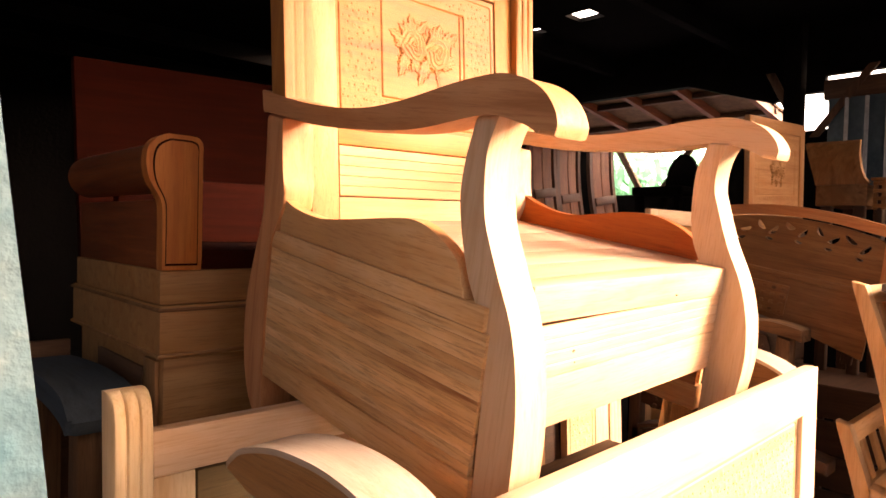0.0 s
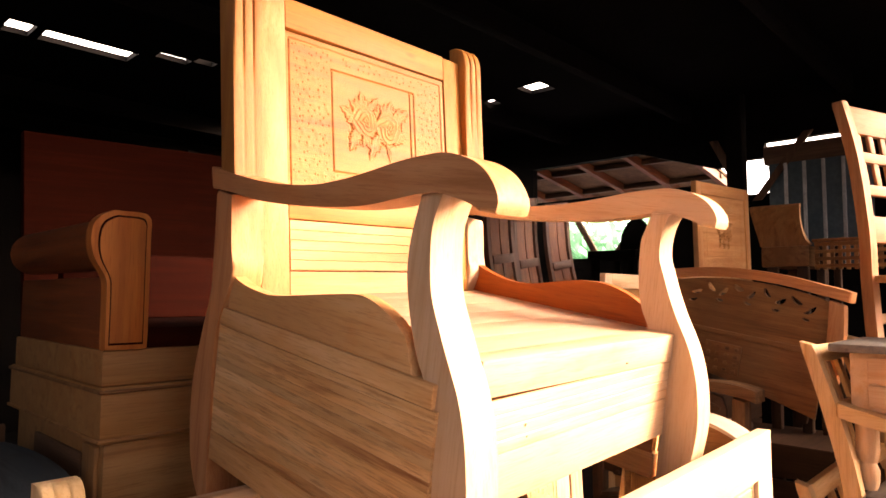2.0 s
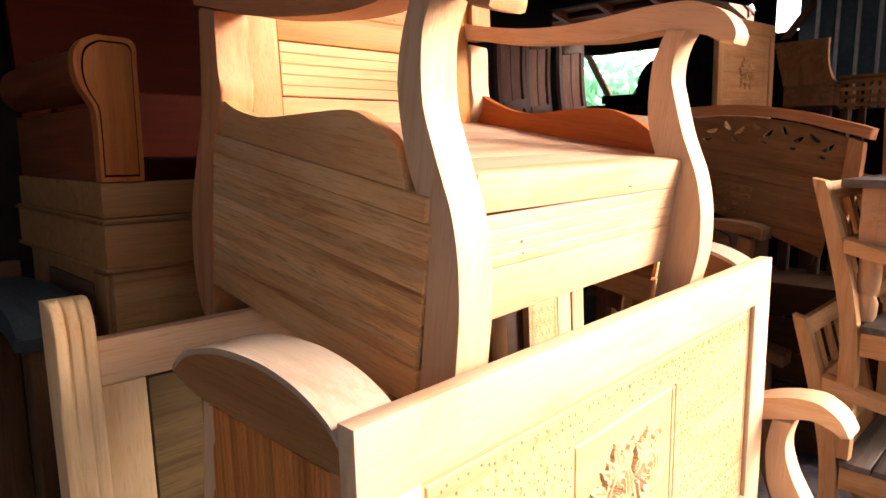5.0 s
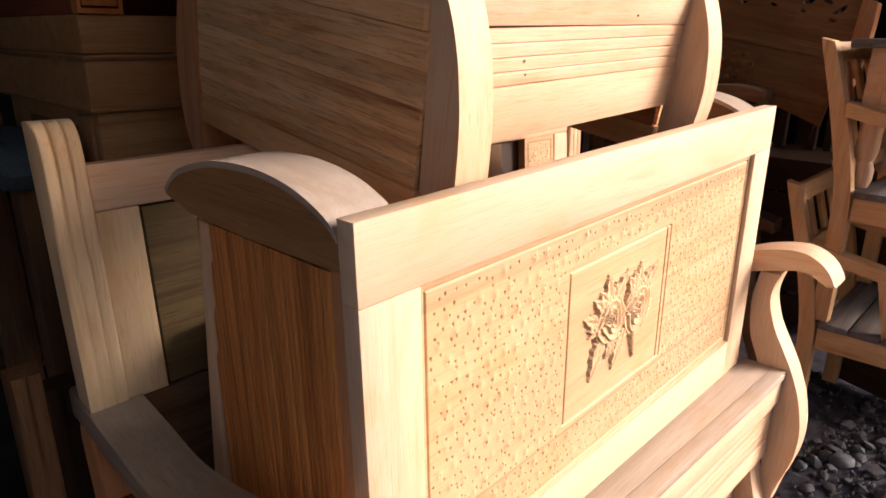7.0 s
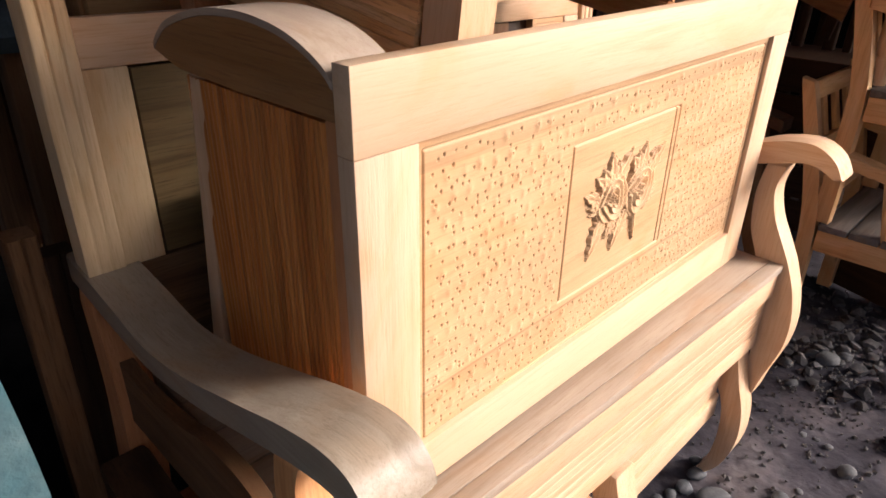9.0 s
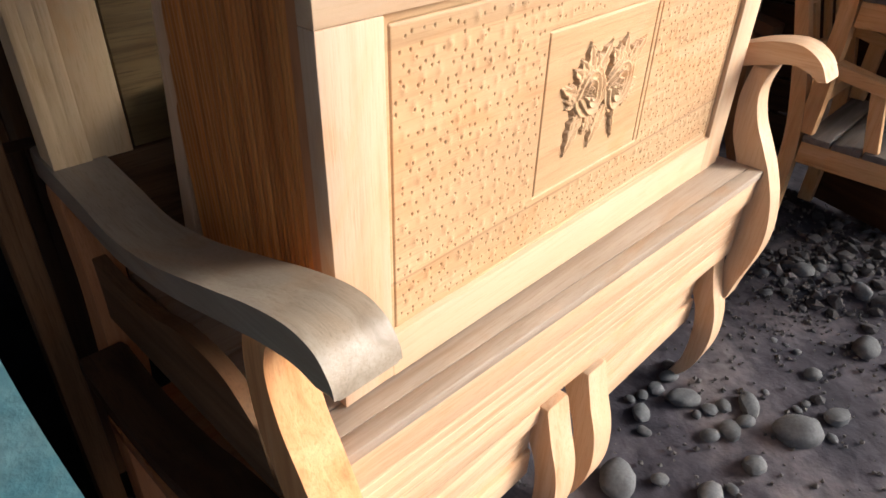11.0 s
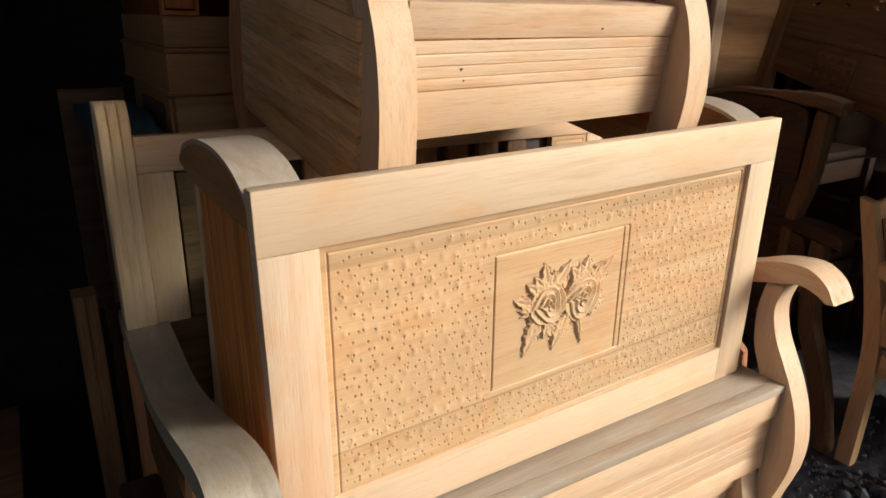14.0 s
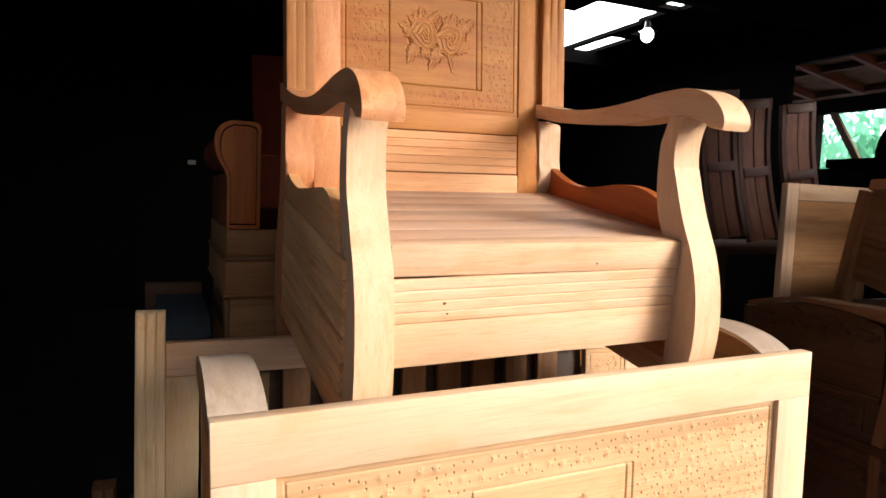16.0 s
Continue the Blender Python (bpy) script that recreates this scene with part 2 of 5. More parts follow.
# Near-black boards: the shade of the unlit interior is put into the colour.
shade_black = mottled("shade_black_boards", [(0.3, (0.0022, 0.0018, 0.0017)), (0.7, (0.006, 0.005, 0.0045))], 3.0, 0.95, 0.3, 0.01)
shade_black.node_tree.nodes["Principled BSDF"].inputs["Specular IOR Level"].default_value = 0.06
# Inner floor earth, made near-black so its colour holds the deep shade.
shade_earth = mottled("shade_dark_earth", [(0.3, (0.004, 0.0036, 0.0034)), (0.7, (0.011, 0.010, 0.0095))], 4.0, 0.95, 0.4, 0.01)
shade_earth.node_tree.nodes["Principled BSDF"].inputs["Specular IOR Level"].default_value = 0.04
bluepaint = mottled("worn_pale_blue_paint", [(0.32, (0.018, 0.062, 0.085)), (0.48, (0.036, 0.098, 0.122)), (0.6, (0.075, 0.135, 0.152)), (0.75, (0.16, 0.19, 0.185))], 11.0, 0.6, 0.5, 0.004)
rust = mottled("rusty_roof_sheet", [(0.3, (0.085, 0.034, 0.013)), (0.55, (0.19, 0.10, 0.044)), (0.8, (0.34, 0.22, 0.12))], 2.5, 0.75, 0.3, 0.01)
bluesheet = mottled("dull_blue_sheet", [(0.3, (0.05, 0.085, 0.105)), (0.7, (0.10, 0.15, 0.175))], 3.0, 0.55, 0.2, 0.005)
whitesheet = mottled("dull_white_strip", [(0.3, (0.4, 0.42, 0.43)), (0.7, (0.6, 0.62, 0.62))], 6.0, 0.6, 0.2, 0.003)
leafgreen = mottled("leaf_green", [(0.3, (0.05, 0.20, 0.11)), (0.7, (0.14, 0.40, 0.24))], 8.0, 0.6, 0.2, 0.003)
lt = leafgreen.node_tree
tr_ = lt.nodes.new("ShaderNodeBsdfTranslucent")
tr_.inputs["Color"].default_value = (0.3, 0.65, 0.42, 1)
ms_ = lt.nodes.new("ShaderNodeMixShader")
ms_.inputs[0].default_value = 0.55
lt.links.new(lt.nodes["Principled BSDF"].outputs[0], ms_.inputs[1])
lt.links.new(tr_.outputs[0], ms_.inputs[2])
lt.links.new(ms_.outputs[0], lt.nodes["Material Output"].inputs["Surface"])
roofglow, rg_, rp_ = node_mat("bright_cloud")
rp_.inputs["Base Color"].default_value, rp_.inputs["Roughness"].default_value = (0.8, 0.85, 0.9, 1), 1.0
rp_.inputs["Emission Color"].default_value, rp_.inputs["Emission Strength"].default_value = (0.92, 0.97, 1.0, 1), 4.0
skyglow, sg, sp = node_mat("bright_sky")
sp.inputs["Base Color"].default_value, sp.inputs["Roughness"].default_value = (0.8, 0.85, 0.9, 1), 1.0
sp.inputs["Emission Color"].default_value, sp.inputs["Emission Strength"].default_value = (0.88, 0.95, 1.0, 1), 2.2
metal_m = mottled("grey_metal", [(0.3, (0.3, 0.3, 0.3)), (0.7, (0.5, 0.5, 0.5))], 10.0, 0.4, 0.1, 0.001, 0.8)
bulbglass, bt, bp = node_mat("lit_bulb")
bp.inputs["Emission Color"].default_value, bp.inputs["Emission Strength"].default_value = (1, 0.98, 0.92, 1), 6.0
bp.inputs["Base Color"].default_value = (0.9, 0.9, 0.88, 1)

# ---- mesh helpers ----


def finish(bm, name, mat, sharp=32):
    bmesh.ops.recalc_face_normals(bm, faces=bm.faces)
    me = bpy.data.meshes.new(name)
    for f in bm.faces:
        f.smooth = True
    bm.to_mesh(me)
    bm.free()
    me.set_sharp_from_angle(angle=radians(sharp))
    me.materials.append(mat)
    return me


def part(name, bm, mat, parent, label=""):
    ob = new(name, finish(bm, name, mat))
    ob.parent = parent
    return tagged(ob, label)


def thing(name, label, category, m=None, group="", kind=""):
    ob = new(name)
    ob.empty_display_size = 0.1
    if m is not None:
        ob.matrix_world = m
    return tagged(ob, label, category, group, kind)


def single(name, bm, mat, label, category, m=None, group="", kind=""):
    ob = new(name, finish(bm, name, mat))
    if m is not None:
        ob.matrix_world = m
    return tagged(ob, label, category, group, kind)


def add_box(bm, x0, x1, y0, y1, z0, z1, bev=0.003, seg=2):
    vs = [bm.verts.new((x, y, z)) for x in (x0, x1) for y in (y0, y1) for z in (z0, z1)]
    fs = [bm.faces.new([vs[i] for i in q]) for q in ((0, 1, 3, 2), (4, 6, 7, 5), (0, 4, 5, 1), (2, 3, 7, 6), (0, 2, 6, 4), (1, 5, 7, 3))]
    if bev:
        es = list({e for f in fs for e in f.edges})
        bmesh.ops.bevel(bm, geom=es, offset=bev, segments=seg, affect="EDGES", profile=0.5)
    return bm


def box(*a, **k):
    return add_box(bmesh.new(), *a, **k)


def curve(pts, n=6):
    """A smooth line through 2D points."""
    out = []
    for i in range(len(pts) - 1):
        p0, p1, p2, p3 = pts[max(i - 1, 0)], pts[i], pts[i + 1], pts[min(i + 2, len(pts) - 1)]
        for k in range(n):
            u = k / n
            out.append(tuple(0.5 * (2 * b + (c - a) * u + (2 * a - 5 * b + 4 * c - d) * u * u + (3 * b - a - 3 * c + d) * u ** 3) for a, b, c, d in zip(p0, p1, p2, p3)))
    return out + [pts[-1]]


def add_slab(bm, outline, axis, a0, a1, bev=0.004, seg=2):
    """A flat outline pushed along an axis. x: outline is (y, z); y: (x, z); z: (x, y)."""
    def at(p, a):
        return {"x": (a, p[0], p[1]), "y": (p[0], a, p[1]), "z": (p[0], p[1], a)}[axis]
    lo = [bm.verts.new(at(p, a0)) for p in outline]
    hi = [bm.verts.new(at(p, a1)) for p in outline]
    caps = [bm.faces.new(lo), bm.faces.new(hi[::-1])]
    n = len(outline)
    for i in range(n):
        j = (i + 1) % n
        bm.faces.new((lo[i], hi[i], hi[j], lo[j]))
    if bev:
        es = list({e for f in caps for e in f.edges})
        bmesh.ops.bevel(bm, geom=es, offset=bev, segments=seg, affect="EDGES", profile=0.5)
    return bm


def slab(*a, **k):
    return add_slab(bmesh.new(), *a, **k)


def band(top, bottom, n=6):
    return curve(top, n) + curve(bottom, n)[::-1]


def shifted(pts, dy, dz=0.0):
    return [(a + dy, b + dz) for a, b in pts]


def turned(bm, m):
    bmesh.ops.transform(bm, matrix=m, verts=bm.verts)
    return bm


def fluted_post(w, d, h, round_top=True, n=3):
    """A post with rounded ridges down its front (towards -y) and a rounded crest."""
    bm = bmesh.new()
    prof = []
    steps = 8
    for i in range(n):
        for k in range(steps):
            u = (i + k / steps) / n
            prof.append((u * w, -0.007 * math.sqrt(max(0.0, 1 - (2 * k / steps - 1) ** 2)) ** 0.7))
    prof.append((w, 0.0))
    outline = prof + [(w, d), (0, d)]
    levels = [0.0, 0.4 * h, h - 0.22, h - 0.13, h - 0.05] + ([h - 0.03, h - 0.015, h - 0.005, h] if round_top else [h])
    ins = [0.0] * 5 + ([0.003, 0.009, 0.018, 0.032] if round_top else [0])
    cut = [0.12, 0.12, 0.25, 0.7, 1.0] + ([1.0] * 4 if round_top else [1.0])
    rows = [[bm.verts.new((x, (y * f if y < 0 else y) + (i if y < d - 1e-6 else 0.0), z)) for x, y in outline] for z, i, f in zip(levels, ins, cut)]
    m = len(outline)
    for a, b in zip(rows, rows[1:]):
        for i in range(m):
            j = (i + 1) % m
            bm.faces.new((a[i], a[j], b[j], b[i]))
    bm.faces.new(rows[0][::-1])
    bm.faces.new(rows[-1])
    return bm


def carved_relief(w, h, inner, step, seed, pits=True, depth=1.0):
    """A carved board w x h facing -y, lower corner at the origin: punched ground round a plain field with two roses."""
    rng = np.random.RandomState(seed)
    nx, nz = int(w / step) + 1, int(h / step) + 1
    xs, zs = np.linspace(0, w, nx), np.linspace(0, h, nz)
    X, Z = np.meshgrid(xs, zs)
    D = np.zeros_like(X)
    x0, x1, z0, z1 = inner

    def groove(dist, width, deep):
        return -deep * np.exp(-(dist / width) ** 2)

    e = 0.013
    inside = (X > e) & (X < w - e) & (Z > e) & (Z < h - e)
    for dist, ok in ((X - e, (Z > e) & (Z < h - e)), (w - e - X, (Z > e) & (Z < h - e)), (Z - e, (X > e) & (X < w - e)), (h - e - Z, (X > e) & (X < w - e))):
        D += np.where(ok, groove(dist, 0.0013, 0.003), 0)
    within = (X > x0) & (X < x1) & (Z > z0) & (Z < z1)
    for dist, ok in ((X - x0, (Z > z0) & (Z < z1)), (X - x1, (Z > z0) & (Z < z1)), (X - x1 + 0.014, (Z > z0) & (Z < z1)), (Z - z0, (X > x0) & (X < x1)), (Z - z1, (X > x0) & (X < x1))):
        D += np.where(ok, groove(dist, 0.0014, 0.004), 0)
    if pits:
        gx, gz = 0.0165, 0.0145
        for j in range(int(h / gz)):
            for i in range(int(w / gx)):
                px = (i + 0.5 + 0.5 * (j % 2) + rng.uniform(-0.33, 0.33)) * gx
                pz = (j + 0.5 + rng.uniform(-0.33, 0.33)) * gz
                drop = rng.rand()
                if drop < 0.12 or px < 0.019 or px > w - 0.019 or pz < 0.019 or pz > h - 0.019:
                    continue
                if x0 - 0.009 < px < x1 + 0.009 and z0 - 0.009 < pz < z1 + 0.009:
                    continue
                rx, rz, dp = rng.uniform(0.0009, 0.0012), rng.uniform(0.0012, 0.0020), rng.uniform(0.005, 0.009) * min(1.0, depth)
                i0, i1 = max(0, int((px - 0.007) / step)), int((px + 0.007) / step) + 2
                j0, j1 = max(0, int((pz - 0.010) / step)), int((pz + 0.010) / step) + 2
                xx, zz = X[j0:j1, i0:i1] - px, Z[j0:j1, i0:i1] - pz
                q = (xx / rx) ** 2 + (zz / rz) ** 2
                D[j0:j1, i0:i1] -= dp * np.exp(-q ** 1.5)
        gx = 0.03
        for j in range(int(h / gx)):
            for i in range(int(w / gx)):
                px = (i + 0.5 + 0.5 * (j % 2) + rng.uniform(-0.2, 0.2)) * gx
                pz = (j + 0.5 + rng.uniform(-0.2, 0.2)) * gx
                if not (0.025 < px < w - 0.025 and 0.025 < pz < h - 0.025) or (x0 - 0.012 < px < x1 + 0.012 and z0 - 0.012 < pz < z1 + 0.012):
                    continue
                i0, i1 = max(0, int((px - 0.02) / step)), int((px + 0.02) / step) + 2
                j0, j1 = max(0, int((pz - 0.02) / step)), int((pz + 0.02) / step) + 2
                q = ((X[j0:j1, i0:i1] - px) / 0.005) ** 2 + ((Z[j0:j1, i0:i1] - pz) / 0.006) ** 2
                D[j0:j1, i0:i1] += min(1.0, depth) * rng.uniform(0.0010, 0.0024) * np.exp(-q)
    # two roses with leaves, in a frame of half-width 1
    cx, cz, s = (x0 + x1) / 2 + 0.002, (z0 + z1) / 2 + 0.007, min((x1 - x0) / 2, (z1 - z0) / 2)
    U, V = (X - cx) / (1.2 * s), (Z - cz) / (0.98 * s)
    R = np.zeros_like(X)
    low = np.zeros_like(X)

    def leaf(u, v, ang, ln, wd, hi):
        nonlocal R, low
        a = radians(ang)
        along = (U - u) * math.cos(a) + (V - v) * math.sin(a)
        side = -(U - u) * math.sin(a) + (V - v) * math.cos(a)
        tt = np.clip(along / ln, 0, 1)
        wid = wd * np.sin(np.pi * np.clip(tt, 0.02, 0.98) ** 0.8) * (1 + 0.22 * np.sin(tt * 26))
        q = np.abs(side) / np.maximum(wid, 1e-4)
        on = (along > 0) & (along < ln) & (q < 1)
        R = np.maximum(R, np.where(on, hi * (0.45 + 0.55 * np.abs(np.sin(q * np.pi * 0.5 + 0.25))) * (1 - 0.35 * tt), 0))
        low = np.minimum(low, np.where((along > -0.02) & (along < ln * 1.02) & (q >= 0.9) & (q < 1.55), -0.5 * hi, 0))

    def rose(u, v, rad, hi, tilt):
        nonlocal R, low
        du, dv = U - u, (V - v) * 0.92
        r = np.hypot(du, dv) / rad
        a = np.arctan2(dv, du) + tilt
        edge = 1 + 0.08 * np.sin(a * 5)
        saw = np.mod(r * 3.2 - a / (2 * np.pi) * 2 + 0.4 * np.sin(a * 2.5), 1.0)
        on = r < edge
        R = np.maximum(R, np.where(on, hi * (0.35 + 0.65 * saw) * (1.05 - 0.35 * r), 0))
        low = np.minimum(low, np.where((r >= edge * 0.97) & (r < edge * 1.14), -0.5 * hi, 0))

    sprays = ((-0.28, 0.16, ((98, 0.54), (78, 0.42), (56, 0.56), (120, 0.40), (140, 0.42))), (-0.42, 0.04, ((150, 0.42), (172, 0.30), (196, 0.28))),
              (-0.38, -0.12, ((222, 0.30), (236, 0.42), (246, 0.58))), (-0.24, -0.2, ((255, 0.30), (278, 0.32))), (0.02, -0.18, ((242, 0.36), (250, 0.58), (262, 0.36))),
              (0.27, 0.16, ((118, 0.40), (100, 0.40), (82, 0.50))), (0.36, 0.14, ((62, 0.44), (44, 0.58), (28, 0.34))), (0.36, -0.06, ((8, 0.30), (-14, 0.32), (-34, 0.33), (-54, 0.32), (-74, 0.30))))
    for u, v, fan in sprays:
        for ang, ln in fan:
            leaf(u, v, ang, ln * rng.uniform(0.94, 1.06), 0.085 if ln > 0.35 else 0.065, 0.0068)
    leaf(0.20, -0.22, 281, 0.56, 0.03, 0.0075)
    rose(-0.27, 0.04, 0.29, 0.0120, 0.4)
    rose(0.26, 0.0, 0.31, 0.0120, 0.9)
    D += np.where(within & ~((X > x1 - 0.016)), np.where(R > 0, depth * R, depth * low), 0)
    Y = -D
    # edge skirt gives the board its depth
    verts = np.stack([X, Y, Z], -1).reshape(-1, 3)
    idx = np.arange(nx * nz).reshape(nz, nx)
    quads = np.stack([idx[:-1, :-1], idx[:-1, 1:], idx[1:, 1:], idx[1:, :-1]], -1).reshape(-1, 4)
    me = bpy.data.meshes.new("carved_panel")
    back = np.array([[0, 0.02, 0], [w, 0.02, 0], [w, 0.02, h], [0, 0.02, h]])
    base = nx * nz
    ring = [list(idx[0, :]) + [base + 1, base], list(idx[:, -1]) + [base + 2, base + 1], list(idx[-1, ::-1]) + [base + 3, base + 2], list(idx[::-1, 0]) + [base, base + 3]]
    me.from_pydata(np.vstack([verts, back]).tolist(), [], quads.tolist() + ring + [[base, base + 1, base + 2, base + 3]])
    me.polygons.foreach_set("use_smooth", [True] * len(quads) + [False] * 5)
    me.update()
    return me


def relief_part(parent, at, size, inner, step, seed, mat, label, depth=1.0):
    me = carved_relief(*size, inner, step, seed, depth=depth)
    me.materials.append(mat)
    ob = new("carved_panel", me)
    ob.parent = parent
    ob.matrix_basis = at
    return tagged(ob, label)


def reed(w, d, h):
    """One rounded strip of a reeded panel: w along x, rounded towards -y."""
    pts = [(-d * math.sin(math.pi * k / 8) ** 0.6, h * k / 8) for k in range(9)]
    return slab([(p[0], p[1]) for p in pts] + [(0.006, h), (0.006, 0)], "x", 0, w, bev=0)


def knot(x, y, z, w, h):
    """A small dark knot, almost flush, in a board that faces -y."""
    out = [(x + w * (1 + 0.2 * math.sin(3 * a)) * math.cos(a), z + h * math.sin(a)) for a in (2 * math.pi * k / 12 for k in range(12))]
    return slab(out, "y", y - 0.0004, y + 0.002, bev=0)


def strip(w, h, v=0.0016):
    """One flat board of a grooved panel: w along x, edges chamfered towards -y."""
    return slab([(v, 0.0), (0.0, v), (0.0, h - v), (v, h), (0.010, h), (0.010, 0.0)], "x", 0, w, bev=0)


# ---- the setting ----
def terrain():
    bm = bmesh.new()
    xs = sorted({round(-2.2 + 0.035 * i, 4) for i in range(170)} | {-60.0, -12.0, -5.0, 5.0, 8.0, 14.0, 60.0})
    ys = sorted({round(-1.6 + 0.035 * i, 4) for i in range(110)} | {-60.0, -12.0, -4.0, 3.0, 4.5, 7.0, 14.0, 60.0})
    grid = []
    for y in ys:
        row = []
        for x in xs:
            near = max(0.0, 1 - max(abs(x - 1.4) / 3.2, abs(y - 0.2) / 1.9))
            z = near * (0.012 * noise.noise(Vector((x * 2.3, y * 2.3, 0))) + 0.007 * noise.noise(Vector((x * 9, y * 9, 3))) + 0.003 * noise.noise(Vector((x * 24, y * 24, 5))))
            row.append(bm.verts.new((x, y, z - 0.008)))
        grid.append(row)
    for a, b in zip(grid, grid[1:]):
        for i in range(len(a) - 1):
            bm.faces.new((a[i], a[i + 1], b[i + 1], b[i]))
    return bm


single("ground", terrain(), soil, "dark damp trodden soil floor of the workshop", "ground", kind="structure")

XE = 5.5
# Thin dark slab over the soil, added where the inside lies in shade.
single("floor", box(-2.3, XE, 0.62, 8.0, -0.03, 0.006, bev=0), shade_earth, "packed earth floor deep inside, shade put into its colour", "floor", kind="structure")

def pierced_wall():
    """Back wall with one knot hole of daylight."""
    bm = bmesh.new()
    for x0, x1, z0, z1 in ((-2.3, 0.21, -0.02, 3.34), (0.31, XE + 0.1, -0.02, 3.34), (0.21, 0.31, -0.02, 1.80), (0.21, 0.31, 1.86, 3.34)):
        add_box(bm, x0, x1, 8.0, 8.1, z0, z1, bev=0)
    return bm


single("wall_west", box(-2.4, -2.3, 1.7, 8.1, -0.02, 3.9, bev=0), shade_black, "near-black boarded workshop wall", "wall", kind="structure")
single("wall_north", pierced_wall(), shade_black, "near-black boarded back wall", "wall", kind="structure")
wall_s = thing("wall_south", "worn pale blue post with added unseen boarding beside it", "wall", kind="structure")
# Boarding stands out of view, added to keep light off the inside.
part("boarding", box(-0.95, -0.56, 0.09, 0.14, -0.02, 3.3, bev=0), shade_black, wall_s)
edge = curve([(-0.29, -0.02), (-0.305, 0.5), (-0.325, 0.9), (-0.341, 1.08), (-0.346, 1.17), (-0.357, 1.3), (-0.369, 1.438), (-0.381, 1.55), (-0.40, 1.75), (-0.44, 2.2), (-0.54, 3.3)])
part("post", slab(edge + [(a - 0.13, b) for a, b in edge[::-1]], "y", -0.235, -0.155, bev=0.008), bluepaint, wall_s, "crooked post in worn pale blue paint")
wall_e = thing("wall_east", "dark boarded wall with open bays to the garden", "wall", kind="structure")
# First stretch lies out of view, added to block the low sun.
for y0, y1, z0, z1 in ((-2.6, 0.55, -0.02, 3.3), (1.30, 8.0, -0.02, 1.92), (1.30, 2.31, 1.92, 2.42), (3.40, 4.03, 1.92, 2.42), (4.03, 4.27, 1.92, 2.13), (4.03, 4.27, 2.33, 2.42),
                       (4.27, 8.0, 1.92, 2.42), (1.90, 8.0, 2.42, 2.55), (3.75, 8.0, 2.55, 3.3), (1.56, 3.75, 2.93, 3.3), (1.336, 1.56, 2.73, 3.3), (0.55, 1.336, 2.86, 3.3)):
    part("boarding", box(XE, XE + 0.08, y0, y1, z0, z1, bev=0), shade_black, wall_e)
sheet_wall = thing("sheet_partition", "dull blue sheet partition with pale vertical battens", "partition", kind="structure")
part("sheet", box(XE - 0.02, XE + 0.05, 0.551, 1.299, 1.78, 2.655, bev=0.004), bluesheet, sheet_wall)
part("top_beam", box(XE - 0.03, XE + 0.06, 0.551, 1.335, 2.656, 2.812, bev=0.006), dark["y"], sheet_wall, "dark timber beam over the sheet")
part("boarding", box(XE - 0.01, XE + 0.05, 0.551, 1.299, -0.02, 1.779, bev=0), shade_black, sheet_wall, "near-black boarding below the sheet")
for i in range(5):
    y = 0.59 + 0.14 * i
    part("batten", box(XE - 0.045, XE - 0.022, y, y + 0.026, 1.79, 2.65, bev=0.004), whitesheet, sheet_wall)
for i, (ya, za, yb, zb) in enumerate(((2.35, 2.42, 2.72, 1.92), (2.9, 1.92, 3.2, 2.42), (1.47, 2.42, 1.72, 2.93), (1.36, 2.36, 0.95, 2.90))):
    brace = [(ya, za), (ya + 0.07, za), (yb + 0.07, zb), (yb, zb)]
    part("brace", slab(brace, "x", XE - 0.04, XE - 0.005, bev=0.003), dark["z"], wall_e)

part("boarding", slab([(2.50, 2.929), (1.74, 2.68), (1.66, 2.70), (1.561, 2.73), (1.561, 2.929)], "x", XE, XE + 0.06, bev=0), shade_black, wall_e, "sloping dark eaves board")

# roof with the gaps between its sheets
gaps = [(0.40, 0.56, 4.42, 4.66), (0.64, 0.80, 4.40, 4.64), (0.86, 1.46, 4.42, 4.64), (1.56, 1.80, 4.26, 4.37), (1.81, 1.96, 4.17, 4.27),
        (3.99, 4.22, 2.60, 2.84), (4.10, 4.24, 3.20, 3.34), (3.05, 4.25, 4.42, 6.3), (3.45, 4.2, 4.05, 4.42), (4.0, 4.25, 3.62, 3.92), (4.32, 4.60, 5.0, 5.9), (4.42, 4.58, 4.58, 4.82)]
bm = bmesh.new()
bx = sorted({-2.3, -1.0, XE} | {v for g in gaps for v in g[:2]})
# Front edge at -1.5 is unseen, placed to cut light reaching deep in.
by = sorted({-1.5, 0.141, 8.0} | {v for g in gaps for v in g[2:]})
for x0, x1 in zip(bx, bx[1:]):
    for y0, y1 in zip(by, by[1:]):
        # Corner out of view is left open to let light reach left-facing sides.
        if y1 < 0.15 and x1 < -0.95:
            continue
        if not any(g[0] <= (x0 + x1) / 2 <= g[1] and g[2] <= (y0 + y1) / 2 <= g[3] for g in gaps):
            add_box(bm, x0, x1, y0, y1, 3.3, 3.34, bev=0)
single("ceiling", bm, shade_black, "near-black roof of lapped sheets with daylight gaps", "ceiling", kind="structure")
rafter = single("rafter", box(-1.0, XE, -0.04, 0.04, 3.14, 3.296, bev=0.004), shade_black, "dark old timber roof rafter", "rafter", pose(0, -0.6, 0), "roof rafters", "structure")
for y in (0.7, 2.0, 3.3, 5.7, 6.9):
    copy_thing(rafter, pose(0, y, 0))
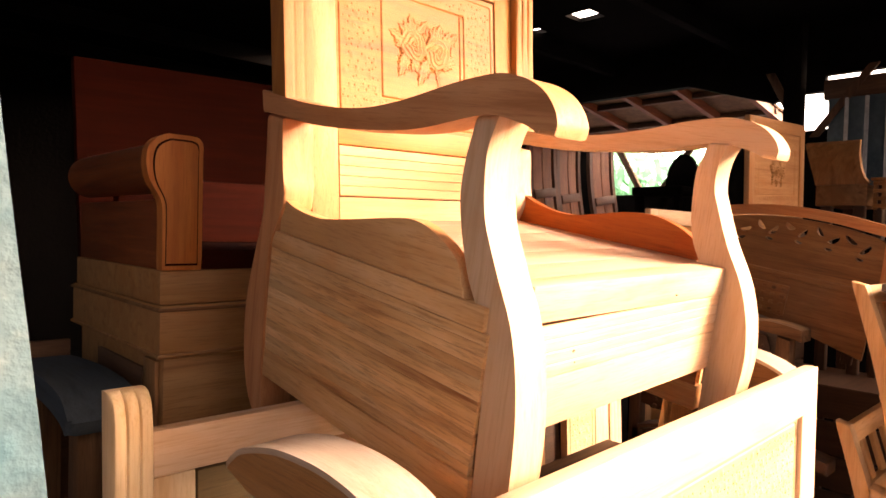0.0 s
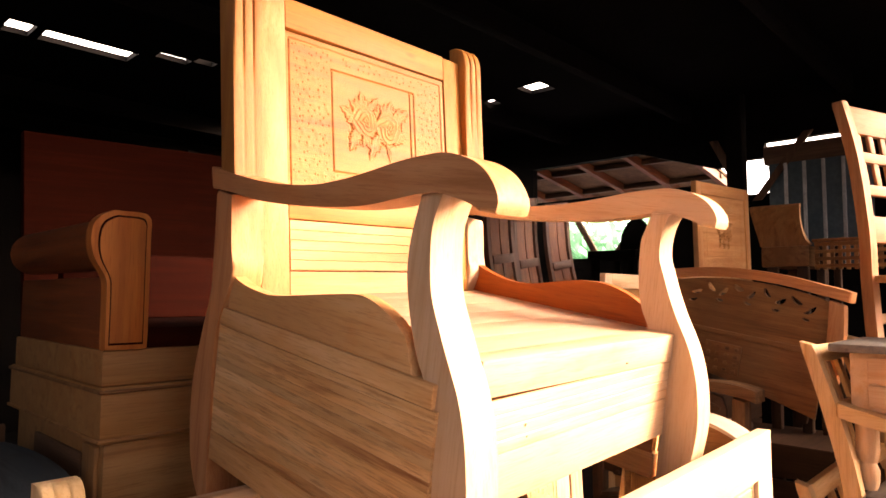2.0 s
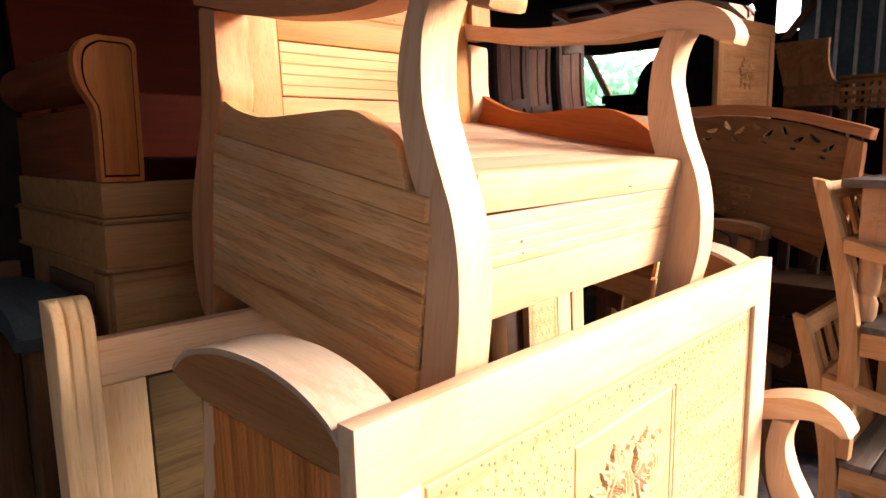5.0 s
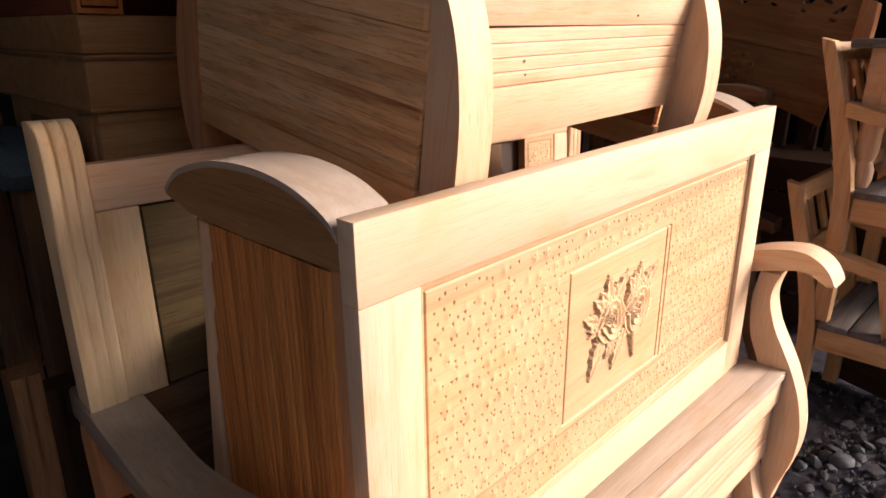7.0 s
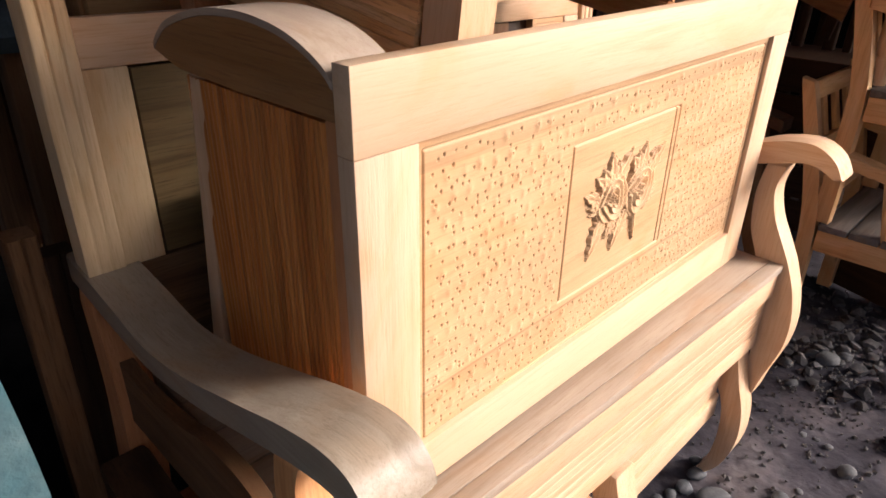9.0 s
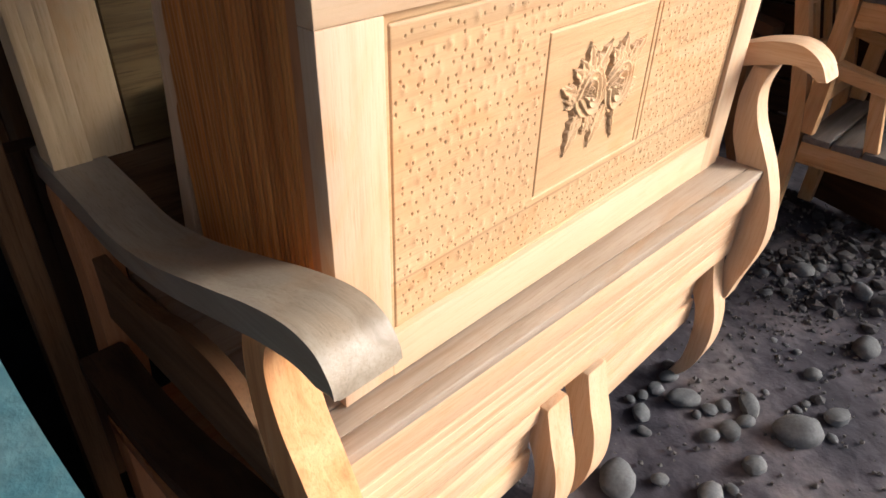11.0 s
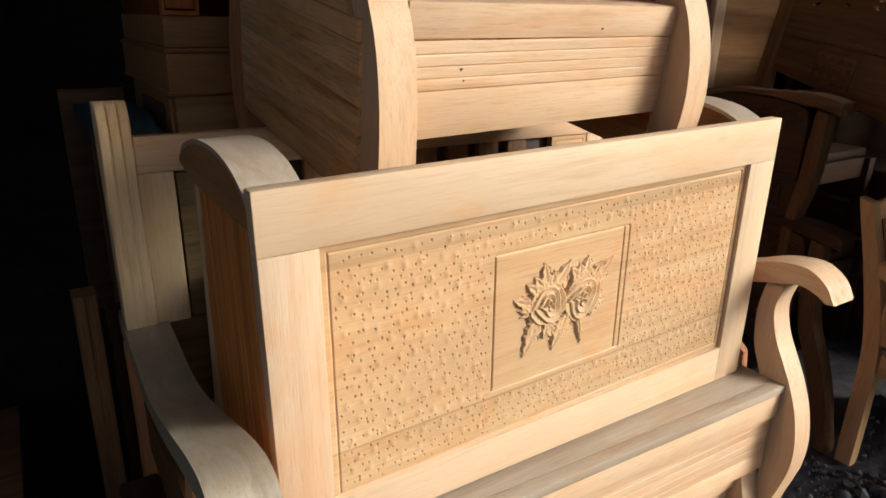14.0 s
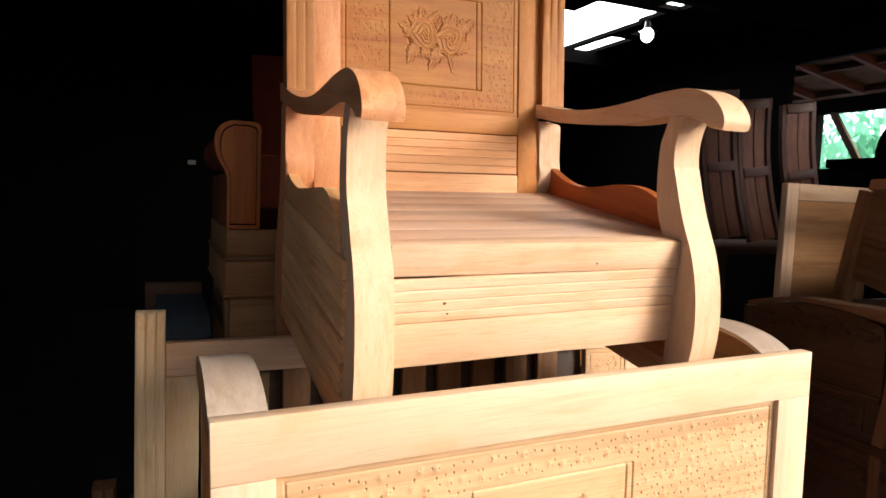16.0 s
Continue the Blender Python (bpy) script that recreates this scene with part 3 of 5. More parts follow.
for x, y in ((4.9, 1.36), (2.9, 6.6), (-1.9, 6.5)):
    single("roof_post", box(x - 0.06, x + 0.06, y - 0.06, y + 0.06, 0, 3.14, bev=0.006), shade_black, "dark squared timber post under the roof", "post", group="roof posts", kind="structure")

# bright cloud beyond the roof gaps and beyond the garden
single("backdrop", box(-3.0, 14.0, 3.2, 18.0, 4.6, 4.62, bev=0), roofglow, "bright hazy sky over the roof gaps", "sky", kind="structure")
single("backdrop", box(22.0, 22.1, -4.0, 26.0, -0.02, 12.0, bev=0), skyglow, "bright hazy sky beyond the garden", "sky", kind="structure")

# lean-to roof outside the open bays, seen from below
lean = thing("lean_to_roof", "rust-brown sheet roof on timber rafters outside the bays", "roof", kind="structure")
slope = [(XE + 0.09, 3.23), (7.6, 2.88), (7.6, 2.91), (XE + 0.09, 3.26)]
part("roof_sheet", slab([(a, b) for a, b in slope], "y", 2.30, 5.95, bev=0), rust, lean)
for i in range(6):
    y = 2.32 + 0.60 * i
    part("rafter", slab([(a, b - 0.1) for a, b in slope[:2]] + [(a, b - 0.034) for a, b in slope[2:]], "y", y, y + 0.06, bev=0), red["x"], lean)
for i in range(3):
    x = XE + 0.2 + 0.72 * i
    z = 3.23 - (x + 0.06 - XE - 0.09) * 0.1753
    part("purlin", box(x, x + 0.06, 2.305, 5.93, z - 0.06, z - 0.004, bev=0.003), dark["y"], lean)


def leaf_clump(seed, c, size, n):
    rng = random.Random(seed)
    bm = bmesh.new()
    for _ in range(n):
        d = Vector((rng.gauss(0, 1), rng.gauss(0, 1), rng.gauss(0, 1))) * size * 0.45
        m = Matrix.Translation(Vector(c) + d) @ Euler([rng.uniform(0, 6.3) for _ in range(3)]).to_matrix().to_4x4()
        ln, wd = rng.uniform(0.2, 0.42), rng.uniform(0.05, 0.1)
        vs = [bm.verts.new(m @ Vector(p)) for p in ((0, 0, 0), (ln * 0.4, wd, 0.02), (ln, 0, -0.05), (ln * 0.4, -wd, 0.02))]
        bm.faces.new(vs)
    return bm


for k, (c, s_) in enumerate((((12.2, 7.4, 2.5), 1.1), ((12.6, 8.6, 2.0), 1.0), ((13.3, 10.4, 2.7), 1.5), ((12.0, 6.5, 1.9), 0.9), ((12.6, 5.6, 2.6), 1.1))):
    shrub = thing("shrub", "leafy green shrub in the daylight outside", "shrub", pose(c[0], c[1], 0), group="garden shrubs")
    part("stem", slab(curve([(-0.03, 0), (-0.02, 0.8), (-0.05, c[2])]) + [(0.0, c[2]), (0.03, 0.8), (0.04, 0)], "y", -0.03, 0.03), dark["z"], shrub)
    part("crown", leaf_clump(k, (0, 0, c[2]), s_, 420), leafgreen, shrub)

# hanging bulb
lamp = thing("pendant_bulb", "bare lit bulb hanging on a thin cable from the roof", "lamp", pose(3.80, 3.80, 3.0))
bm = bmesh.new()
bmesh.ops.create_uvsphere(bm, u_segments=20, v_segments=12, radius=0.055)
for v in bm.verts:
    v.co.z *= 1.15
part("bulb", bm, bulbglass, lamp)
bm = bmesh.new()
bmesh.ops.create_cone(bm, cap_ends=True, segments=16, radius1=0.03, radius2=0.022, depth=0.07, matrix=pose(0, 0, 0.09))
part("socket", bm, metal_m, lamp)
bm = bmesh.new()
bmesh.ops.create_cone(bm, cap_ends=True, segments=8, radius1=0.004, radius2=0.004, depth=0.2, matrix=pose(0, 0, 0.22))
part("cable", bm, dark["z"], lamp)

# ---- the carved armchair on top of the stack ----


def s_leg(front, rear, x0, x1):
    return slab(curve(front) + curve(rear)[::-1], "x", x0, x1, bev=0.006)


# the upper bench and the armchair on it lean a little to one side
LEAN = pose(1.12, 0, 0.645) @ pose(0, 0, 0, 0, -1.5, 0) @ pose(-1.12, 0, -0.645)


def armchair():
    ch = thing("armchair", "raw pale wooden armchair with carved back, stacked on a bench", "chair", LEAN @ pose(0.564, 0.046, 1.076, 9.45, 0.1, 2.0))
    skew = Matrix.Identity(4)
    skew[0][1], skew[0][3] = 0.0357, -0.00357

    def piece(name, bm, mat, parent, label=""):
        return part(name, turned(bm, skew), mat, parent, label)

    hw = 0.364
    leg_l = ([(0.066, -0.069), (0.061, 0.06), (0.059, 0.134), (0.060, 0.171), (0.063, 0.213), (0.069, 0.254), (0.080, 0.301), (0.097, 0.345), (0.122, 0.388), (0.143, 0.426), (0.159, 0.459), (0.168, 0.501), (0.171, 0.546), (0.161, 0.583), (0.158, 0.592)],
             [(0.112, -0.069), (0.116, 0.06), (0.118, 0.130), (0.120, 0.17), (0.122, 0.22), (0.127, 0.26), (0.134, 0.301), (0.150, 0.340), (0.172, 0.375), (0.185, 0.403), (0.200, 0.445), (0.209, 0.488), (0.207, 0.535), (0.197, 0.582), (0.194, 0.592)])
    leg_r = ([(0.046, -0.069), (0.038, 0.06), (0.034, 0.143), (0.030, 0.191), (0.031, 0.236), (0.042, 0.299), (0.064, 0.360), (0.102, 0.428), (0.133, 0.500), (0.141, 0.521), (0.144, 0.554), (0.139, 0.587), (0.129, 0.612)],
             [(0.098, -0.069), (0.099, 0.06), (0.100, 0.143), (0.100, 0.191), (0.101, 0.236), (0.108, 0.299), (0.128, 0.345), (0.152, 0.388), (0.170, 0.426), (0.181, 0.481), (0.184, 0.549), (0.176, 0.580), (0.167, 0.612)])
    rear = ([(0.655, -0.01), (0.668, 0.067), (0.671, 0.119), (0.680, 0.250), (0.676, 0.320), (0.640, 0.411), (0.652, 0.465), (0.668, 0.555)],
            [(0.690, -0.01), (0.717, 0.024), (0.738, 0.075), (0.749, 0.142), (0.748, 0.211), (0.731, 0.293), (0.712, 0.370), (0.712, 0.416), (0.716, 0.489), (0.722, 0.560)])
    arm_top = [(0.757, 0.603), (0.675, 0.593), (0.578, 0.584), (0.493, 0.582), (0.418, 0.586), (0.352, 0.597), (0.293, 0.611), (0.240, 0.625), (0.190, 0.635), (0.153, 0.639), (0.117, 0.634), (0.089, 0.622), (0.070, 0.604), (0.061, 0.586), (0.063, 0.570)]
    arm_low = [(0.745, 0.563), (0.669, 0.559), (0.572, 0.551), (0.488, 0.550), (0.412, 0.553), (0.345, 0.557), (0.285, 0.565), (0.231, 0.577), (0.191, 0.586), (0.162, 0.589), (0.134, 0.586), (0.106, 0.580), (0.086, 0.571)]
    wave_l = [(0.655, 0.418), (0.639, 0.411), (0.602, 0.402), (0.546, 0.398), (0.502, 0.401), (0.403, 0.419), (0.335, 0.432), (0.297, 0.437), (0.266, 0.434), (0.235, 0.423), (0.211, 0.411), (0.191, 0.394), (0.180, 0.365)]
    wave_r = [(0.655, 0.446), (0.620, 0.433), (0.558, 0.419), (0.498, 0.417), (0.436, 0.428), (0.363, 0.445), (0.294, 0.451), (0.240, 0.442), (0.192, 0.421), (0.170, 0.392)]
    for s in (-1, 1):
        front, back_edge = leg_l if s < 0 else leg_r
        a, b = sorted((s * hw, s * (hw - 0.064)))
        leg = s_leg(front, back_edge, a + (0.011 if s < 0 else -0.008), b + (0.011 if s < 0 else -0.008))
        if s > 0:
            for v in leg.verts:
                v.co.x -= 0.05 * (v.co.z - 0.38)
        piece("front_leg", leg, lit_pale["z"], ch)
        piece("back_leg", s_leg(*rear, a, b), tan["z"] if s < 0 else pale["z"], ch)
        up = 0.0 if s < 0 else 0.023
        fwd = 0.0 if s < 0 else -0.019
        top = [(y + fwd * max(0.0, 0.42 - y) / 0.36, z + up * min(1.0, (0.9 - y) / 0.5)) for y, z in arm_top]
        bot = [(y + fwd * max(0.0, 0.42 - y) / 0.36, z + up * min(1.0, (0.9 - y) / 0.5)) for y, z in arm_low]
        a, b = (-0.364, -0.300) if s < 0 else (0.290, 0.355)
        piece("armrest", slab(band(top, bot), "x", a, b, bev=0.007, seg=3), lit_pale["y"] if s > 0 else tan["y"], ch)
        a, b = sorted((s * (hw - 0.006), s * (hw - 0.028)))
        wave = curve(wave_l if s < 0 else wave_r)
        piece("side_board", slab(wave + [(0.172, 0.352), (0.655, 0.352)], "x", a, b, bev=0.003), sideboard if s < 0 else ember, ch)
        a, b = sorted((s * (hw - 0.003), s * (hw - 0.034)))
        piece("side_rail", box(a, b, 0.131, 0.676, 0.3195, 0.3515, bev=0.002), sideboard, ch)
        piece("side_rail", box(a, b, 0.119, 0.672, 0.072, 0.124, bev=0.002), sideboard, ch)
        a, b = sorted((s * (hw - 0.0345), s * (hw - 0.0315)))
        panel = piece("side_panel", box(a, b, 0.124, 0.676, 0.1245, 0.319, bev=0.0008), tan["y"], ch)
        for i in range(13):
            z = 0.1255 + i * 0.01485
            r = turned(strip(0.552, 0.01475, 0.0006), pose(0, 0, 0, 0, 0, -90 if s < 0 else 90))
            turned(r, pose(s * (hw - 0.005), 0.676 if s < 0 else 0.124, z))
            piece("grooved_strip", r, side, panel)
    # seat of planks across, front edge board, reeded apron
    for i in range(6):
        y0 = 0.150 + i * 0.084
        piece("seat_plank", box(-0.335, 0.335, y0, y0 + 0.0832, 0.355, 0.376, bev=0.0014), seatwood, ch)
    edge_board = box(-0.2885, 0.300, 0.094, 0.1495, 0.3265, 0.380, bev=0.003)
    for v in edge_board.verts:
        if v.co.y < 0.12:
            v.co.y += 0.018 * (0.300 - v.co.x) / 0.588
    front = piece("seat_front", edge_board, lit_pale["x"], ch)
    apron = piece("apron", box(-0.2885, 0.306, 0.096, 0.116, 0.178, 0.2525, bev=0.002), lit_pale["x"], ch)
    for i in range(4):
        r = turned(strip(0.588, 0.0180, 0.0019), pose(-0.287, 0.0965, 0.253 + i * 0.0182))
        piece("grooved_strip", r, lit_pale["x"], apron)
    for x, z, w in ((-0.196, 0.284, 0.0034), (-0.189, 0.266, 0.0022), (0.10, 0.342, 0.002)):
        piece("knot", knot(x, 0.0965 if z < 0.3 else 0.094, z, w, 0.7 * w), dark["x"], apron if z < 0.3 else front, "small dark knot")
    # backrest, leaning back from the seat
    # Amber and russet woods here carry the roof's shade in their colour.
    lean_m = pose(0, 0.652, 0.420, -12, 0, 0)
    def back(bm_):
        return turned(bm_, lean_m)
    for s in (-1, 1):
        x = -0.362 if s < 0 else 0.300
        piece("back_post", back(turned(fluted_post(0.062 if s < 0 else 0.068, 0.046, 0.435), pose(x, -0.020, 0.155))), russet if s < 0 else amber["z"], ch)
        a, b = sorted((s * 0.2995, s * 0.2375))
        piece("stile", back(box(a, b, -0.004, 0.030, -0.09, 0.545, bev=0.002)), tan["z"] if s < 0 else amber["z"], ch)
    # Lower rail and strips paler: light bounced off the seat is coloured in.
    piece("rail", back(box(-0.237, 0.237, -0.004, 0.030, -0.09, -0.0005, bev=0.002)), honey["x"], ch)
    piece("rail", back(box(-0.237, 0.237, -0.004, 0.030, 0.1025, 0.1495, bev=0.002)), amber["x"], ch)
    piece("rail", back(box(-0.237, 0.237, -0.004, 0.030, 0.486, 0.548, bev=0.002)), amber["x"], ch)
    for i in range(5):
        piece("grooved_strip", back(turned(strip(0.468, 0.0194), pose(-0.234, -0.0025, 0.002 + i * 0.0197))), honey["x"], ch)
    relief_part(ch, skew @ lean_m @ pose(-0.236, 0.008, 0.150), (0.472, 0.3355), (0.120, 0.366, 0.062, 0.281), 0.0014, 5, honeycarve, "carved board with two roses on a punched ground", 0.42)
    return ch


armchair()

# ---- the bench stood on the lower bench, its carved board to the front ----
def stacked_bench():
    b = thing("stacked_bench", "raw wooden bench with carved rose board, stacked on another bench", "bench", LEAN @ pose(0, 0, 0.622))
    H = 0.628
    part("stile", box(0.0, 0.084, 0.0, 0.026, 0.055, H - 0.0885, bev=0.0012), rosy, b)
    part("stile", box(1.036, 1.12, 0.0, 0.026, 0.025, H - 0.0885, bev=0.0012), cream["z"], b)
    part("rail", box(0.0, 1.12, 0.0, 0.026, H - 0.088, H, bev=0.0012), cream["x"], b)
    part("rail", slab([(0.0845, 0.053), (1.0355, 0.026), (1.0355, 0.113), (0.0845, 0.126)], "y", 0.0, 0.026, bev=0.0012), cream["x"], b)
    relief_part(b, pose(0.0845, 0.009, 0.1125), (0.951, 0.427), (0.301, 0.613, 0.100, 0.352), 0.0012, 11, carve, "punched board carved with two roses", 0.95)
    for s in (0, 1):
        x0 = 0.0 if s == 0 else 1.03
        out0 = 0.004 if s == 0 else 1.098
        arch = curve([(0.405, 0.586), (0.385, 0.603), (0.352, 0.621), (0.272, 0.641), (0.193, 0.647), (0.137, 0.644), (0.087, 0.634), (0.045, 0.616), (0.027, 0.600)])
        # Cap sides brown, the inner one umber: their shade is put into colour.
        cap = part("arched_cap", slab(arch + [(0.027, 0.570), (0.20, 0.569), (0.345, 0.571)], "x", x0 + 0.001, x0 + 0.079, bev=0.003), brown["y"] if s == 0 else umber["y"], b, "arched rail, shade on its sides put into brown")
        # Separate pale strip: skylight on the cap's top, put into colour.
        part("cap_top", slab([(y, z + 0.0005) for y, z in arch] + [(y, z + 0.0085) for y, z in arch[::-1]], "x", x0, x0 + 0.08, bev=0.002), top_grey["y"], cap, "pale top strip, skylight put into its colour")
        panel = part("side_panel", box(out0 + (0.012 if s == 0 else 0.0), out0 + (0.018 if s == 0 else 0.006), 0.0485, 0.3345, 0.055, 0.5655, bev=0.001), umber["z"], b)
        part("side_stile", slab([(0.296, 0.5655), (0.326, 0.5675), (0.408, 0.055), (0.372, 0.055)], "x", out0, out0 + 0.018, bev=0.003), pale["z"], b)
        part("side_stile", box(out0, out0 + 0.018, 0.0265, 0.048, 0.055, 0.5695, bev=0.002), tan["z"], b)
        for i in range(28):
            y = 0.049 + i * 0.01018
            r = turned(turned(reed(0.510, 0.0016, 0.0098), pose(0, 0, 0, 0, -90, 0)), pose(0, 0, 0, 0, 0, -90 if s == 0 else 90))
            c = [v.co for v in r.verts]
            dx = (0.008 if s == 0 else 1.112) - 0.5 * (min(p.x for p in c) + max(p.x for p in c))
            turned(r, pose(dx, y - min(p.y for p in c), 0.0555 - min(p.z for p in c)))
            part("reed", r, reedwood, panel)
    # Added inner board in a dark colour that stands for the bench's shade.
    part("bottom_board", box(0.0905, 1.0295, 0.03, 0.45, 0.36, 0.38, bev=0.003), dark["x"], b, "added dark board holding the shade inside the bench")
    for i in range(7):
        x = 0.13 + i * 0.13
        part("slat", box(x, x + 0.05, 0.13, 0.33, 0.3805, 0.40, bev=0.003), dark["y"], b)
    return b


stacked_bench()

# ---- the lower bench with its back and curled arms ----
def lower_bench():
    b = thing("bench", "raw pale wooden bench with curled arms and panelled back", "bench")
    x0, x1 = -0.068, 1.163
    skew = Matrix.Identity(4)
    skew[1][0], skew[1][3] = -0.0308, 0.0358
    part("seat_board", turned(box(x0, x1, -0.098, -0.0685, 0.625, 0.645, bev=0.0015), skew), top_grey["x"], b)
    part("seat_board", slab([(x0, -0.0295), (x1, -0.0675), (x1, 0.012), (x0, 0.012)], "z", 0.625, 0.645, bev=0.0008), top_grey["x"], b)
    for i in range(5):
        y = 0.0145 + i * 0.094
        part("seat_board", box(x0, x1, y, y + 0.0915, 0.625, 0.645, bev=0.003), top_grey["x"], b)
    part("seat_rail", turned(box(x0 + 0.002, x1 - 0.002, -0.094, -0.060, 0.560, 0.6245, bev=0.003), skew), pale["x"], b)
    for i in range(5):
        part("grooved_strip", turned(strip(x1 - x0 - 0.01, 0.0196, 0.0009), skew @ pose(x0 + 0.005, -0.084, 0.459 + i * 0.0201)), pale["x"], b)
    part("apron", turned(box(x0 + 0.004, x1 - 0.004, -0.086, -0.062, 0.410, 0.458, bev=0.003), skew), pale["x"], b)
    lf = [(-0.110, 0.275), (-0.121, 0.332), (-0.135, 0.384), (-0.147, 0.441), (-0.148, 0.506), (-0.134, 0.578), (-0.109, 0.643), (-0.083, 0.692), (-0.051, 0.752), (-0.036, 0.816), (-0.048, 0.872)]
    lr = [(-0.080, 0.275), (-0.080, 0.332), (-0.080, 0.384), (-0.076, 0.441), (-0.068, 0.506), (-0.052, 0.590), (-0.027, 0.658), (-0.006, 0.709), (0.003, 0.770), (0.003, 0.816), (-0.006, 0.872)]
    for s in (-1, 1):
        a, c = (x0 - 0.060, x0 - 0.0005) if s < 0 else (x1 + 0.0005, x1 + 0.063)
        # Left leg is honey, not pale: the shade on it is coloured in.
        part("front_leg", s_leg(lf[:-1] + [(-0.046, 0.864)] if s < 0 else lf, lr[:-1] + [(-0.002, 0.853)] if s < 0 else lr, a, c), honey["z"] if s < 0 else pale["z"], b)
        part("back_leg", s_leg([(0.53, 0.28), (0.50, 0.45), (0.49, 0.62), (0.51, 0.80)], [(0.58, 0.28), (0.57, 0.45), (0.55, 0.62), (0.57, 0.80)], a, c), tan["z"], b)
        if s < 0:
            top = [(0.60, 0.850), (0.509, 0.840), (0.422, 0.828), (0.320, 0.814), (0.201, 0.832), (0.072, 0.870), (-0.019, 0.898), (-0.084, 0.911), (-0.124, 0.905), (-0.146, 0.882), (-0.152, 0.862)]
            bot = [(0.60, 0.808), (0.509, 0.798), (0.422, 0.788), (0.312, 0.780), (0.178, 0.802), (0.043, 0.838), (-0.034, 0.859), (-0.090, 0.868), (-0.125, 0.863)]
        else:
            top = [(0.60, 0.868), (0.509, 0.858), (0.422, 0.848), (0.320, 0.834), (0.201, 0.853), (0.072, 0.893), (0.0, 0.922), (-0.060, 0.935), (-0.102, 0.932), (-0.140, 0.908), (-0.162, 0.871)]
            bot = [(0.60, 0.826), (0.509, 0.816), (0.422, 0.806), (0.312, 0.798), (0.178, 0.820), (0.043, 0.858), (-0.034, 0.880), (-0.085, 0.892), (-0.120, 0.884), (-0.148, 0.868)]
        a, c = (-0.127, -0.045) if s < 0 else (x1 - 0.008, x1 + 0.077)
        part("armrest", slab(band(top, bot), "x", a, c, bev=0.007, seg=3), arm_shade if s < 0 else pale["y"], b, "armrest with its bluish shade put into the colour" if s < 0 else "")
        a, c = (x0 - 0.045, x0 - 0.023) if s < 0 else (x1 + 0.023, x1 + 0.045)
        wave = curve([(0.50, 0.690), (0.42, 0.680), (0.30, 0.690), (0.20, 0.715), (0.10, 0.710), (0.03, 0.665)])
        # Left board umber, right one tan: the left side's shade is coloured in.
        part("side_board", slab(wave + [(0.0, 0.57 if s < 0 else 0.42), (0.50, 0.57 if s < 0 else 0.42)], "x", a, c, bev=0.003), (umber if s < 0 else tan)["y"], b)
    # the back, leaning a little
    m = pose(0, 0.500, 0.622, -3.5, 0, 0)
    def back(bm_):
        return turned(bm_, m)
    for x in (-0.122, 1.150):
        part("back_post", back(turned(fluted_post(0.056, 0.05, 0.628), pose(x, 0.0, 0.022))), straw if x < 0 else pale["z"], b, "post with three rounded ridges")
    part("back_rail", back(box(-0.0655, 1.1495, 0.004, 0.040, 0.517, 0.586, bev=0.003)), pale["x"], b)
    # Umber lower rail: the shade behind the arm is put into its colour.
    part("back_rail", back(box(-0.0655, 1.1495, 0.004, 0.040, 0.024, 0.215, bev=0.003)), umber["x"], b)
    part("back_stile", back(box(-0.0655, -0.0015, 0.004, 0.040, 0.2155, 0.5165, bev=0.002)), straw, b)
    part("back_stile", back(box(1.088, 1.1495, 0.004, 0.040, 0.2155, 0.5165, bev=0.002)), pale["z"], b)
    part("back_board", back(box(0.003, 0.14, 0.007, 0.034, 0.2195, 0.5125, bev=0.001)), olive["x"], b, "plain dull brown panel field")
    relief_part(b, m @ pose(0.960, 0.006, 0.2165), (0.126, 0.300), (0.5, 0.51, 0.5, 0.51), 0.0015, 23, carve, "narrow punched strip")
    # Board is added, near-black in place of the shade between slats.
    part("backing_board", back(box(0.1405, 0.9595, 0.0295, 0.036, 0.2155, 0.5165, bev=0.001)), ebony["x"], b, "added dark board, standing in for shade behind the slats")
    for i in range(8):
        x = 0.17 + 0.092 * i
        part("back_slat", back(box(x, x + 0.06, 0.010, 0.028, 0.2155, 0.5165, bev=0.002)), brown["z"], b)
    return b


lower_bench()

